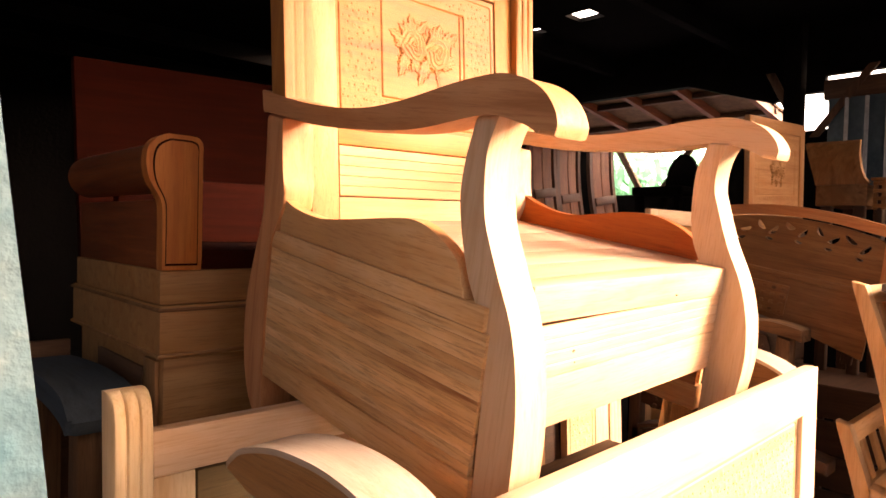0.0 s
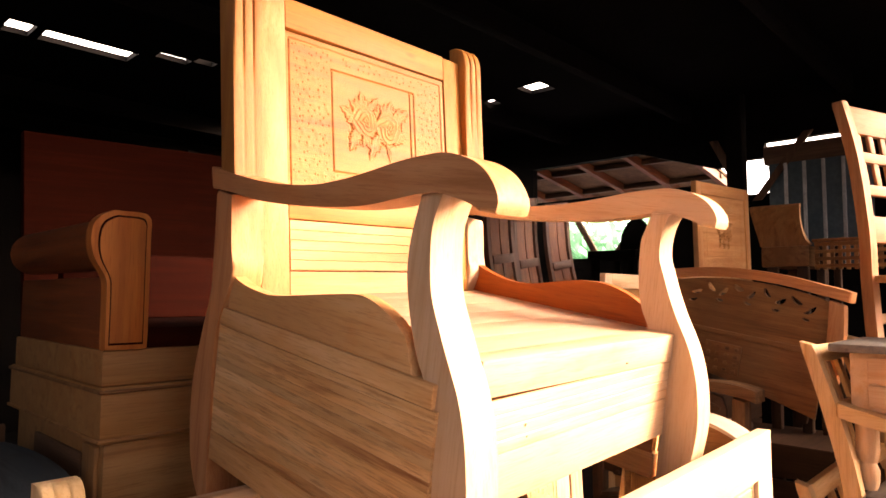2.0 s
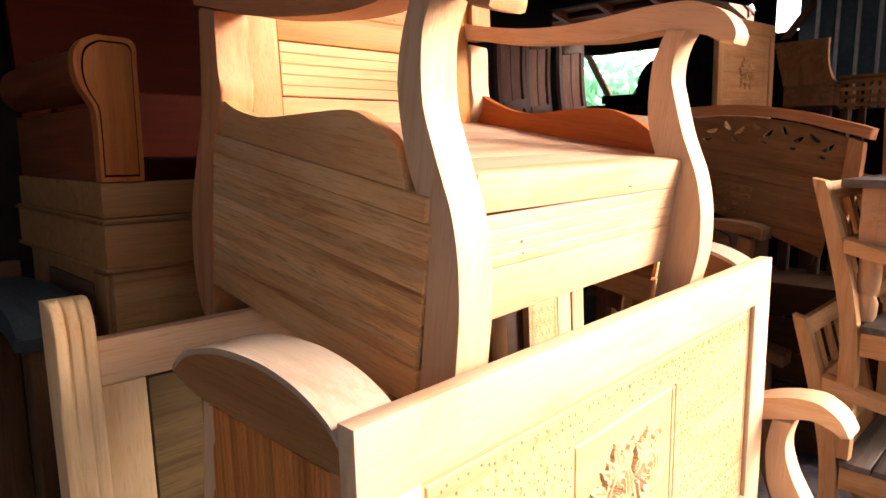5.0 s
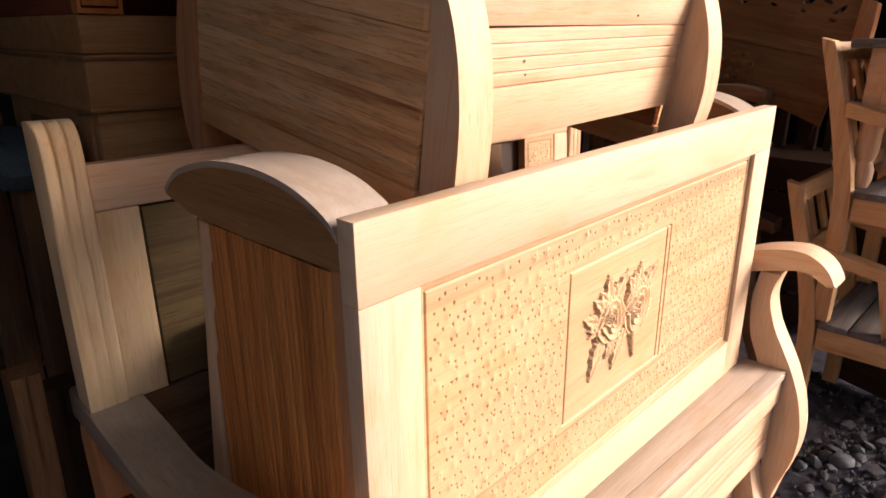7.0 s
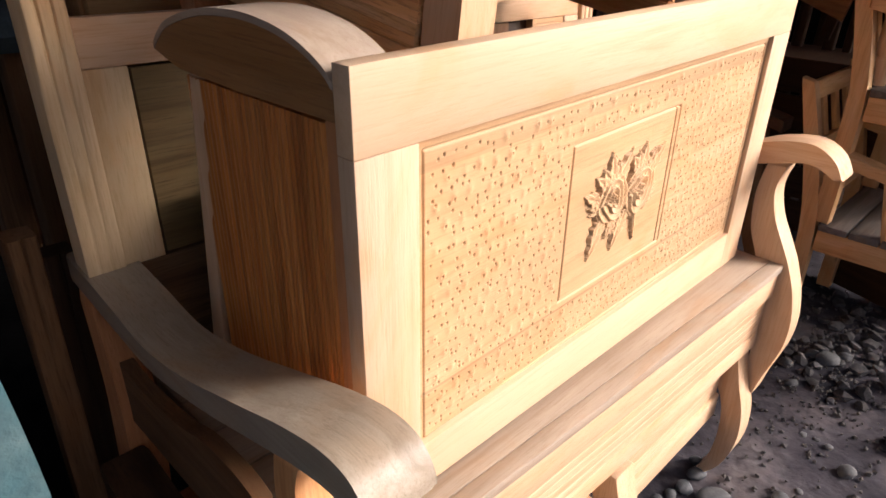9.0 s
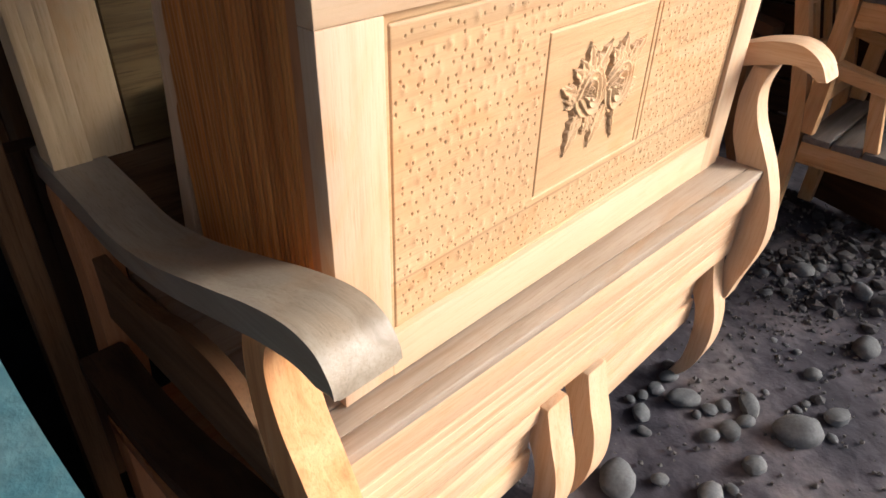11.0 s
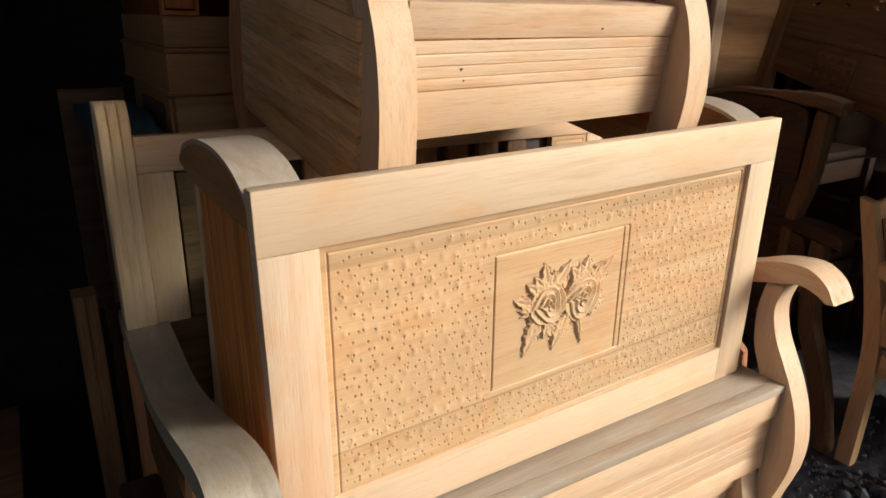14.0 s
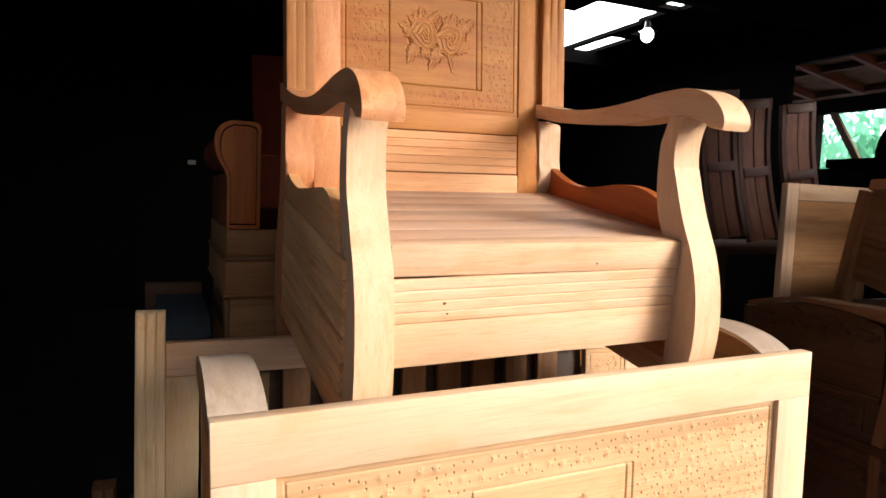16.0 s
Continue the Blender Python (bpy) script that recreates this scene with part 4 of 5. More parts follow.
# ---- two low seats on the ground under the bench ----
def low_seat(m, arm):
    b = thing("low_seat", "pale raw wooden low seat with bowed legs, under the bench", "seat", m, "low seats under the bench")
    lf = [(-0.045, 0.0), (-0.085, 0.06), (-0.108, 0.15), (-0.104, 0.24), (-0.080, 0.32), (-0.060, 0.396)]
    lr = [(-0.025, 0.0), (-0.050, 0.06), (-0.060, 0.15), (-0.052, 0.24), (-0.020, 0.32), (0.0, 0.396)]
    for x in (0.0, 0.57):
        part("front_leg", s_leg(lf, lr, x, x + 0.066), pale["z"], b)
        part("back_leg", box(x, x + 0.06, 0.42, 0.48, 0.0, 0.39, bev=0.004), tan["z"], b)
    part("top_rail", box(0.0665, 0.5695, -0.045, -0.015, 0.355, 0.398, bev=0.003), pale["x"], b)
    for i in range(4):
        part("grooved_strip", turned(strip(0.50, 0.0195, 0.0009), pose(0.068, -0.032, 0.275 + i * 0.02)), pale["x"], b)
    part("apron", box(0.0665, 0.5695, -0.040, -0.012, 0.205, 0.2745, bev=0.003), pale["x"], b)
    part("seat_board", box(0.0, 0.636, 0.0, 0.48, 0.365, 0.398, bev=0.003), tan["x"], b)
    if arm:
        top = [(0.50, 0.52), (0.36, 0.495), (0.22, 0.505), (0.10, 0.535), (0.0, 0.545), (-0.07, 0.525), (-0.10, 0.485)]
        bot = [(0.50, 0.49), (0.36, 0.465), (0.22, 0.472), (0.10, 0.498), (0.0, 0.502), (-0.05, 0.492), (-0.085, 0.472)]
        # Near-black arm and umber posts: shade under the bench put into colour.
        part("armrest", slab(band(top, bot), "x", -0.012, 0.066, bev=0.008, seg=3), ebony["y"], b)
        part("arm_post", box(0.0, 0.055, 0.0, 0.05, 0.3985, 0.505, bev=0.006), umber["z"], b)
        part("arm_post", box(0.0, 0.055, 0.43, 0.48, 0.3985, 0.49, bev=0.006), umber["z"], b)
    return b


low_seat(pose(-0.17, -0.012, 0), True)
low_seat(pose(0.535, -0.012, 0), False)

# ---- the dark sofa stack behind the bench ----
def scroll_outline(w, h):
    """Front of a scrolled arm: a post with a rounded head that swells to one side."""
    return curve([(0.03, 0.0), (0.03, 0.4 * h), (0.026, 0.52 * h), (0.004, 0.66 * h), (-0.003, 0.80 * h), (0.006, 0.93 * h), (0.035, 0.995 * h), (0.5 * w, h), (0.88 * w, 0.995 * h), (w, 0.95 * h), (w, 0.8 * h), (w, 0.0)], 5)


def sofa_stack():
    s = thing("sofa", "dark wooden sofa with scrolled arm fronts, upper of a stack", "sofa", pose(0.017, 0.93, 1.346))
    part("base_box", box(0.066, 1.25, 0.0, 0.62, 0.0, 0.072, bev=0.003), ochre, s)
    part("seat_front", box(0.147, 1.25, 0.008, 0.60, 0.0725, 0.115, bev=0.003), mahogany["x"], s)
    arm = part("arm_front", slab(shifted(scroll_outline(0.113, 0.282), 0.035, 0.0725), "y", -0.012, 0.02, bev=0.003), orange["z"], s)
    rim = shifted(scroll_outline(0.113, 0.282), 0.035, 0.0725)
    cx, cz = 0.098, 0.2175
    inner_, outer_ = [], []
    for y_, z_ in rim:
        inner_.append((cx + 0.76 * (y_ - cx), cz + 0.90 * (z_ - cz)))
        outer_.append((cx + 0.81 * (y_ - cx), cz + 0.93 * (z_ - cz)))
    part("arm_moulding", slab(inner_, "y", -0.0155, -0.0125, bev=0.001), orange["z"], arm)
    bm = bmesh.new()
    n_ = len(rim)
    rows_ = [[bm.verts.new((p[0], y_, p[1])) for p in ring_] for ring_, y_ in ((outer_, -0.0125), (outer_, -0.0135), (inner_, -0.0135), (inner_, -0.0125))]
    for r0, r1 in zip(rows_, rows_[1:] + rows_[:1]):
        for k in range(n_):
            bm.faces.new((r0[k], r0[(k + 1) % n_], r1[(k + 1) % n_], r1[k]))
    part("arm_groove", bm, mahogany["z"], arm, "dark groove line")
    part("arm_side", box(0.069, 0.145, 0.0205, 0.60, 0.0725, 0.22, bev=0.004), red["y"], s)
    bm = bmesh.new()
    bmesh.ops.create_cone(bm, cap_ends=True, segments=24, radius1=0.055, radius2=0.055, depth=0.58, matrix=pose(0.093, 0.312, 0.29, 90))
    part("arm_roll", bm, red["y"], s)
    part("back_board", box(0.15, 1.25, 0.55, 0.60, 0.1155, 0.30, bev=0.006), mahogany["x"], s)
    low = thing("plinth_sofa", "dark brown wooden sofa base with moulded plinth, lower of a stack", "sofa", pose(0.024, 0.93, 0.0))
    plinth = part("plinth", box(0.055, 1.26, -0.012, 0.64, 1.234, 1.3445, bev=0.004), ochre, low)
    part("plinth_bead", box(0.050, 1.265, -0.017, 0.645, 1.3325, 1.3405, bev=0.003), brown["x"], plinth)
    part("plinth_bead", box(0.050, 1.265, -0.017, 0.645, 1.237, 1.245, bev=0.003), brown["x"], plinth)
    body = part("body", box(0.068, 1.24, 0.0, 0.60, 0.97, 1.2335, bev=0.003), ochre, low)
    for x in (0.07, 1.15):
        for y in (0.02, 0.52):
            part("leg", box(x, x + 0.07, y, y + 0.07, 0.0, 0.9695, bev=0.004), brown["z"], low)
    # Dark slab laid on the side: a recess's shade put into colour.
    part("side_recess", box(0.058, 0.0675, 0.10, 0.42, 1.13, 1.20, bev=0.002), dark["y"], body)
    part("side_moulding", box(0.058, 0.0675, 0.02, 0.09, 0.97, 1.226, bev=0.002), brown["z"], body)


sofa_stack()
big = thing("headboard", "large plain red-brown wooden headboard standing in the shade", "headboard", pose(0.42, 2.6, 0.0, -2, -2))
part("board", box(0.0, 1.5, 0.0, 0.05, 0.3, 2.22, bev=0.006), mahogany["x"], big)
for x in (0.0, 1.44):
    part("leg", box(x, x + 0.06, 0.0, 0.05, 0.0, 0.2995, bev=0.004), red["z"], big)

# bench behind: a blunt arm and two back posts in the shade
bb = thing("dark_bench", "dim wooden bench with rounded arm behind the stack", "bench", pose(0, 0, 0))
# Armrest wood carries the blue skylight in its colour.
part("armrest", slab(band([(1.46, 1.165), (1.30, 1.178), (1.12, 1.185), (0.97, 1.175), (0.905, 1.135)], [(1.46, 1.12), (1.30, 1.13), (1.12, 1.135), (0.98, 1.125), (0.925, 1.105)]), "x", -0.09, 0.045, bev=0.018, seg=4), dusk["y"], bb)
part("arm_post", box(-0.06, 0.01, 0.96, 1.03, 0.0, 1.125, bev=0.006), umber["z"], bb)
part("arm_post", box(-0.06, 0.01, 1.38, 1.45, 0.0, 1.12, bev=0.006), umber["z"], bb)
part("back_board", box(-0.125, 0.05, 1.468, 1.485, 0.5, 1.205, bev=0.004), dark["x"], bb)
for x, y, z, w, m_ in ((-0.203, 0.585, 0.90, 0.043, umber["z"]), (-0.139, 0.69, 0.813, 0.05, ebony["z"])):
    single("loose_plank", fluted_post(w, 0.045, z, round_top=False, n=2), m_, "dim narrow ridged wooden plank standing behind the arm", "plank", pose(x, y, 0), group="standing planks")

# armchair on a dark crate beside the blue post
fc = thing("stacked_armchair", "yellowish raw wooden armchair standing on a dark crate", "chair", pose(-0.412, 0.25, 0.55))
for x in (0.0, -0.54):
    leg = curve([(x - 0.15, 0.0), (x - 0.10, 0.3), (x - 0.04, 0.6), (x, 0.925)])
    part("front_leg", slab(leg + [(a - 0.072, b) for a, b in leg[::-1]], "y", 0.0, 0.066, bev=0.005), olive["z"], fc)
for x in (-0.09, -0.62):
    part("armrest", slab(band([(0.50, 0.985), (0.3, 0.965), (0.1, 0.985), (-0.01, 0.995), (-0.045, 0.965)], [(0.50, 0.945), (0.3, 0.925), (0.1, 0.928), (0.0, 0.926), (-0.03, 0.93)]), "x", x, x + 0.108, bev=0.01, seg=3), dark["y"], fc, "dark brown armrest")
for x in (-0.09, -0.62):
    part("back_post", box(x, x + 0.06, 0.501, 0.555, 0.0, 1.5, bev=0.005), olive["z"], fc)
part("seat", box(-0.60, -0.165, 0.0665, 0.50, 0.42, 0.455, bev=0.004), olive["x"], fc)
part("seat_rail", box(-0.61, -0.175, 0.025, 0.045, 0.36, 0.4195, bev=0.004), olive["x"], fc)
for i in range(4):
    part("back_slat", box(-0.53 + 0.10 * i, -0.46 + 0.10 * i, 0.515, 0.535, 0.456, 1.40, bev=0.004), olive["z"], fc)
part("top_rail", box(-0.5595, -0.0905, 0.51, 0.545, 1.4005, 1.49, bev=0.005), olive["x"], fc)
cr = thing("crate", "dark wooden crate under the yellowish armchair", "crate", pose(-1.0, 0.22, 0.0))
for i in range(3):
    part("plank", box(0, 0.60, 0, 0.02, 0.005 + i * 0.18, 0.175 + i * 0.18, bev=0.003), dark["x"], cr)
    part("plank", box(0.58, 0.60, 0.0205, 0.62, 0.005 + i * 0.18, 0.175 + i * 0.18, bev=0.003), dark["y"], cr)
part("lid", box(-0.01, 0.66, 0.0, 0.64, 0.536, 0.55, bev=0.002), dark["x"], cr)

# ---- chairs stacked at the open side ----
def porch_chair(m, label, seat_mat, wood_mat):
    """Slatted armchair; back-left foot near the origin, facing -y."""
    c = thing("slatted_armchair", label, "chair", m, "stacked slatted armchairs")
    W, Dp, sz = 0.58, 0.52, 0.448
    for x in (0.0, W - 0.05):
        pts_f = [(0.032, 0.0), (0.032, 0.22), (0.040, sz), (0.090, 0.68), (0.165, 0.915)]
        pts_r = [(0.084, 0.0), (0.084, 0.22), (0.090, sz), (0.138, 0.68), (0.206, 0.925)]
        part("back_post", s_leg(pts_f, pts_r, x, x + 0.048), wood_mat["z"], c)
        part("front_leg", box(x, x + 0.05, -Dp, -Dp + 0.05, 0.0, 0.66, bev=0.005), wood_mat["z"], c)
        top = [(0.100, 0.735), (-0.04, 0.700), (-0.22, 0.668), (-0.36, 0.672), (-0.50, 0.688), (-0.58, 0.675)]
        bot = [(0.100, 0.690), (-0.04, 0.660), (-0.22, 0.634), (-0.36, 0.636), (-0.50, 0.648), (-0.57, 0.645)]
        part("armrest", slab(band(top, bot), "x", x - 0.012, x + 0.058, bev=0.007, seg=3), wood_mat["y"], c)
        part("arm_strut", slab([(-0.20, sz), (-0.155, sz), (-0.11, 0.642), (-0.155, 0.640)], "x", x + 0.008, x + 0.042, bev=0.004), wood_mat["z"], c)
        part("side_rail", box(x + 0.004, x + 0.044, -Dp + 0.051, 0.03, sz - 0.09, sz - 0.012, bev=0.004), wood_mat["y"], c)
    part("front_rail", box(0.05, W - 0.055, -Dp + 0.006, -Dp + 0.04, sz - 0.09, sz - 0.012, bev=0.004), wood_mat["x"], c)
    for i in range(6):
        y = -Dp - 0.012 + i * 0.0945
        part("seat_slat", box(-0.006, W + 0.004, y, y + 0.089, sz - 0.0115, sz + 0.012, bev=0.004), seat_mat["x"], c)
    part("top_rail", turned(box(0.0485, W - 0.0505, -0.002, 0.034, -0.03, 0.03, bev=0.006), pose(0, 0.158, 0.885, -18)), wood_mat["x"], c)
    part("back_rail", turned(box(0.0485, W - 0.0505, -0.002, 0.03, -0.025, 0.025, bev=0.005), pose(0, 0.106, 0.70, -14)), wood_mat["x"], c)
    part("back_rail", turned(box(0.0485, W - 0.0505, -0.002, 0.03, -0.025, 0.025, bev=0.005), pose(0, 0.056, 0.53, -10)), wood_mat["x"], c)
    for i in range(3):
        x = 0.11 + 0.13 * i
        part("back_slat", turned(box(x, x + 0.045, 0.004, 0.02, -0.062, 0.062, bev=0.003), pose(0, 0.083, 0.615, -15)), wood_mat["z"], c)
        part("back_slat", turned(box(x, x + 0.045, 0.004, 0.02, -0.066, 0.066, bev=0.003), pose(0, 0.132, 0.792, -17)), wood_mat["z"], c)
    return c


porch_chair(pose(1.995, 0.0, 0.0), "pale wooden slatted armchair standing on the ground", grey, gold)
porch_chair(pose(2.0, -0.025, 0.461, 0, 0, -2), "pale wooden slatted armchair stacked on another", grey, gold)

tb = thing("side_table", "small wooden side table with drawer and turned legs, on a chair", "table", pose(2.05, -0.345, 0.922))
part("tabletop", box(-0.05, 0.46, -0.06, 0.44, 0.435, 0.462, bev=0.006), grey["x"], tb)
table_body = part("body", box(0.0, 0.41, 0.0, 0.39, 0.25, 0.4345, bev=0.004), pale["x"], tb)
part("drawer", box(-0.008, -0.0005, 0.05, 0.34, 0.34, 0.42, bev=0.003), pale["y"], table_body)
part("drawer", box(-0.008, -0.0005, 0.05, 0.34, 0.265, 0.332, bev=0.003), pale["y"], table_body)
for x in (0.035, 0.375):
    for y in (0.035, 0.355):
        prof = [(0.022, 0.0), (0.03, 0.02), (0.032, 0.06), (0.022, 0.085), (0.03, 0.10), (0.034, 0.125), (0.034, 0.25)]
        bm = bmesh.new()
        rings_ = [[bm.verts.new((x + r * math.cos(a * math.pi / 8), y + r * math.sin(a * math.pi / 8), z)) for a in range(16)] for r, z in prof]
        for a_, b_ in zip(rings_, rings_[1:]):
            for i in range(16):
                bm.faces.new((a_[i], a_[(i + 1) % 16], b_[(i + 1) % 16], b_[i]))
        bm.faces.new(rings_[0][::-1])
        bm.faces.new(rings_[-1])
        part("leg", bm, pale["z"], tb)


def ladder_chair(m, label):
    """Facing -y; the back-left post stands at the origin."""
    c = thing("ladder_back_chair", label, "chair", m)
    edge_ = [(0.0, 0.0), (0.012, 0.15), (0.022, 0.35), (0.026, 0.54), (0.058, 0.836), (0.115, 1.09)]
    for x in (0.0, 0.40):
        part("back_post", s_leg([(a - 0.045, b) for a, b in edge_], edge_, x, x + 0.042), tan["z"], c)
        part("front_leg", box(x, x + 0.04, -0.42, -0.38, 0.0, 0.3395, bev=0.004), tan["z"], c)
    part("seat", box(-0.005, 0.445, -0.43, -0.03, 0.34, 0.368, bev=0.006), tan["x"], c)
    for z, h in ((0.20, 0.04), (0.555, 0.11), (0.72, 0.045), (0.86, 0.045), (1.02, 0.12)):
        y = -0.03 + 0.026 * min(z, 0.54) / 0.54 + max(0.0, z - 0.54) * 0.16
        part("rung", turned(box(0.0425, 0.3995, 0.0, 0.022, -h / 2, h / 2, bev=0.004), pose(0, y, z, -8)), tan["x"], c)
    for i in range(4):
        x = 0.075 + 0.085 * i
        part("spindle", turned(box(x, x + 0.034, 0.004, 0.018, -0.047, 0.047, bev=0.003), pose(0, 0.035, 0.79, -8)), tan["z"], c)
        part("spindle", turned(box(x, x + 0.034, 0.004, 0.018, -0.037, 0.037, bev=0.003), pose(0, 0.055, 0.921, -8)), tan["z"], c)
    return c


ladder_chair(pose(2.60, 0.09, 1.25, 0, 0, -20), "pale ladder-back chair standing on a dark crate")
# Added support crate, its planks near-black in place of shade.
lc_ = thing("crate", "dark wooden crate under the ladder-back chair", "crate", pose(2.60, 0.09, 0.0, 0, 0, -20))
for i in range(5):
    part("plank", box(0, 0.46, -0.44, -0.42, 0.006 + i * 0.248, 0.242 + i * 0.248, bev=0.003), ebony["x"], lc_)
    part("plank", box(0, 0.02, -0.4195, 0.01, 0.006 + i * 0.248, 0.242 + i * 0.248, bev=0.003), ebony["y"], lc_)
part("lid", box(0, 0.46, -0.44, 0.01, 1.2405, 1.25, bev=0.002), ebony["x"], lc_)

# ---- carved benches further in ----
def fret_hole(cy, cz, ang, ln, wd):
    pts = []
    for k in range(14):
        a = 2 * math.pi * k / 14
        u, v = ln * math.cos(a), wd * math.sin(a) + 0.5 * wd * math.cos(a) ** 2
        pts.append((cy + u * math.cos(ang) - v * math.sin(ang), cz + u * math.sin(ang) + v * math.cos(ang)))
    return pts


def pierced(outline, holes, x0, x1, name):
    """A flat (y, z) outline with holes cut through it, from x0 to x1."""
    cu = bpy.data.curves.new(name, "CURVE")
    cu.dimensions, cu.fill_mode, cu.extrude = "2D", "BOTH", (x1 - x0) / 2
    for ring in [outline] + holes:
        sp_ = cu.splines.new("POLY")
        sp_.points.add(len(ring) - 1)
        for p, (a, c) in zip(sp_.points, ring):
            p.co = (a, c, 0, 1)
        sp_.use_cyclic_u = True
    ob = bpy.data.objects.new(name, cu)
    me = bpy.data.meshes.new_from_object(ob)
    bm = bmesh.new()
    bm.from_mesh(me)
    bpy.data.objects.remove(ob)
    bpy.data.curves.remove(cu)
    bpy.data.meshes.remove(me)
    bmesh.ops.remove_doubles(bm, verts=bm.verts, dist=1e-5)
    for v in bm.verts:
        v.co = Vector(((x0 + x1) / 2 + v.co.z, v.co.x, v.co.y))
    return bm


def carved_bench(m, label, wmat, fret, seed, k=1.0, rail=0.26, foot=-0.30, post=None, drop=0.0, arm_wood=None, post_wood=None):
    """Bench facing -y; its side with the arched carved board is in the plane x = 0; k sets its depth."""
    b = thing("carved_bench", label, "bench", m, "carved benches")
    rng = random.Random(seed)

    def dp(pts):
        return [(a * k, c) for a, c in pts]

    def lowered(pts):
        return [(a * k, c - drop) for a, c in pts]
    arch = curve(lowered([(0.62, 0.43), (0.50, 0.457), (0.36, 0.472), (0.19, 0.470), (0.055, 0.452), (0.015, 0.44)]))
    border = arch + lowered([(0.0, 0.40)]) + dp([(0.0, rail + 0.012), (0.62, rail + 0.012)])
    if fret:
        holes = []
        for j in range(9):
            y = 0.07 + 0.056 * j
            z = 0.40 - drop + 0.022 * math.sin(math.pi * j / 8)
            holes.append(fret_hole(y, z + (0.014 if j % 2 else -0.006), (0.7 if j % 2 else -0.6) + rng.uniform(-0.3, 0.3), rng.uniform(0.021, 0.026), rng.uniform(0.008, 0.011)))
            if j % 2 == 0:
                holes.append(fret_hole(y + 0.014, z - 0.043, rng.uniform(-0.3, 0.3), rng.uniform(0.014, 0.020), 0.006))
        part("side_panel", pierced(border, holes, 0.0, 0.024, "side_panel"), wmat["y"], b, "arched board with leaf-shaped fret holes")
    else:
        part("side_panel", slab(border, "x", 0.0, 0.024, bev=0.004), wmat["y"], b)
    tip = [(-0.01, 0.453), (-0.06, 0.445)] if fret else [(-0.07, 0.446), (-0.135, 0.432)]
    arm = [(a, c + 0.004) for a, c in curve(lowered([(0.64, 0.43), (0.50, 0.459), (0.36, 0.475), (0.19, 0.474), (0.055, 0.460)] + tip))]
    part("armrest", slab(arm + [(a, c + (0.04 if fret else 0.014 + 0.026 * min(1.0, max(0.0, 1 - a / (0.2 * k))))) for a, c in arm[::-1]], "x", -0.012 if fret else -0.02, 0.075, bev=0.012 if fret else 0.006, seg=3), (arm_wood or wmat)["y"], b)
    front, rear_ = post or ([(-0.04, foot), (-0.03, 0.0), (-0.075, 0.2), (-0.085, 0.436 - drop)], [(0.01, foot), (0.015, 0.0), (-0.015, 0.2), (-0.030, 0.448 - drop)])
    part("front_post", s_leg(dp(front), dp(rear_), -0.01, 0.05), (post_wood or wmat)["z"], b)
    part("back_post", box(0.0, 0.05, 0.6205 * k, 0.68 * k, foot, 0.428 - drop, bev=0.004), wmat["z"], b)
    part("side_rail", box(-0.004, 0.03, 0.0, 0.62 * k, rail - 0.012, rail + 0.0115, bev=0.003), wmat["y"], b)
    bottom = -0.07 if fret else -0.03
    part("lower_panel", slab(dp([(0.0, rail - 0.0125), (0.62, rail - 0.0125), (0.62, bottom + 0.10), (0.30, bottom + 0.06), (0.0, bottom)]), "x", 0.008, 0.028, bev=0.003), wmat["y"], b)
    y0, y1 = (0.30 * k, 0.45 * k) if fret else (0.06 * k, 0.56 * k)
    z0, z1 = (0.02, 0.145) if fret else (0.06, 0.145)
    part("panel_moulding", box(-0.004, 0.0075, y0, y1, z0, z1, bev=0.004), wmat["y"], b)
    rows, cols = (4, 4) if fret else (3, 9)
    for i in range(rows):
        for j in range(cols):
            part("boss", turned(box(-0.004, 0.004, -0.009, 0.009, -0.008, 0.008, bev=0.0035, seg=1), pose(-0.006, y0 + (y1 - y0) * (j + 0.5) / cols, z0 + (z1 - z0) * (i + 0.5) / rows, 0)), wmat["y"], b)
    for j in range(0 if fret else 18):
        y = (0.05 + 0.031 * j) * k
        z = 0.395 - drop + 0.026 * math.sin(j * 2.4) + 0.022 * math.sin(math.pi * j / 17)
        out = fret_hole(y, z, rng.uniform(-0.9, 0.9), rng.uniform(0.016, 0.032), rng.uniform(0.006, 0.013))
        part("leaf_carving", slab(out, "x", -0.006, 0.002, bev=0.002, seg=1), wmat["y"], b)
    # Ebony seat, apron and far post: their shade is put into colour.
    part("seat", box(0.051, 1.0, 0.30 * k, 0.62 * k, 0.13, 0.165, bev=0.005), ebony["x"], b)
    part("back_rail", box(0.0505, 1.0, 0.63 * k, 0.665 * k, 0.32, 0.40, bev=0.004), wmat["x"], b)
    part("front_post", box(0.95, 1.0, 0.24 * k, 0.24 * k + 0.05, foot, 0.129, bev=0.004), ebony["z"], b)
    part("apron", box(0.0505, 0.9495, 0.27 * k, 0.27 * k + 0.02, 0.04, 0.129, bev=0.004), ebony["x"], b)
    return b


# Near-black sides, umber arms: shade and light are put into the colours.
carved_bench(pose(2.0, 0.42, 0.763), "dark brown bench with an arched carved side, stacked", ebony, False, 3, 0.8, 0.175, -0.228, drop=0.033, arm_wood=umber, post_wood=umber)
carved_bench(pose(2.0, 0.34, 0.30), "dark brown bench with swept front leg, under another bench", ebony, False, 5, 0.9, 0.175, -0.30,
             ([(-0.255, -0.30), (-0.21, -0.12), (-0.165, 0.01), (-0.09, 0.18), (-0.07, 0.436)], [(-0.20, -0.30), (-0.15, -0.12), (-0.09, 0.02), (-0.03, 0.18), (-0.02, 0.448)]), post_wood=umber)
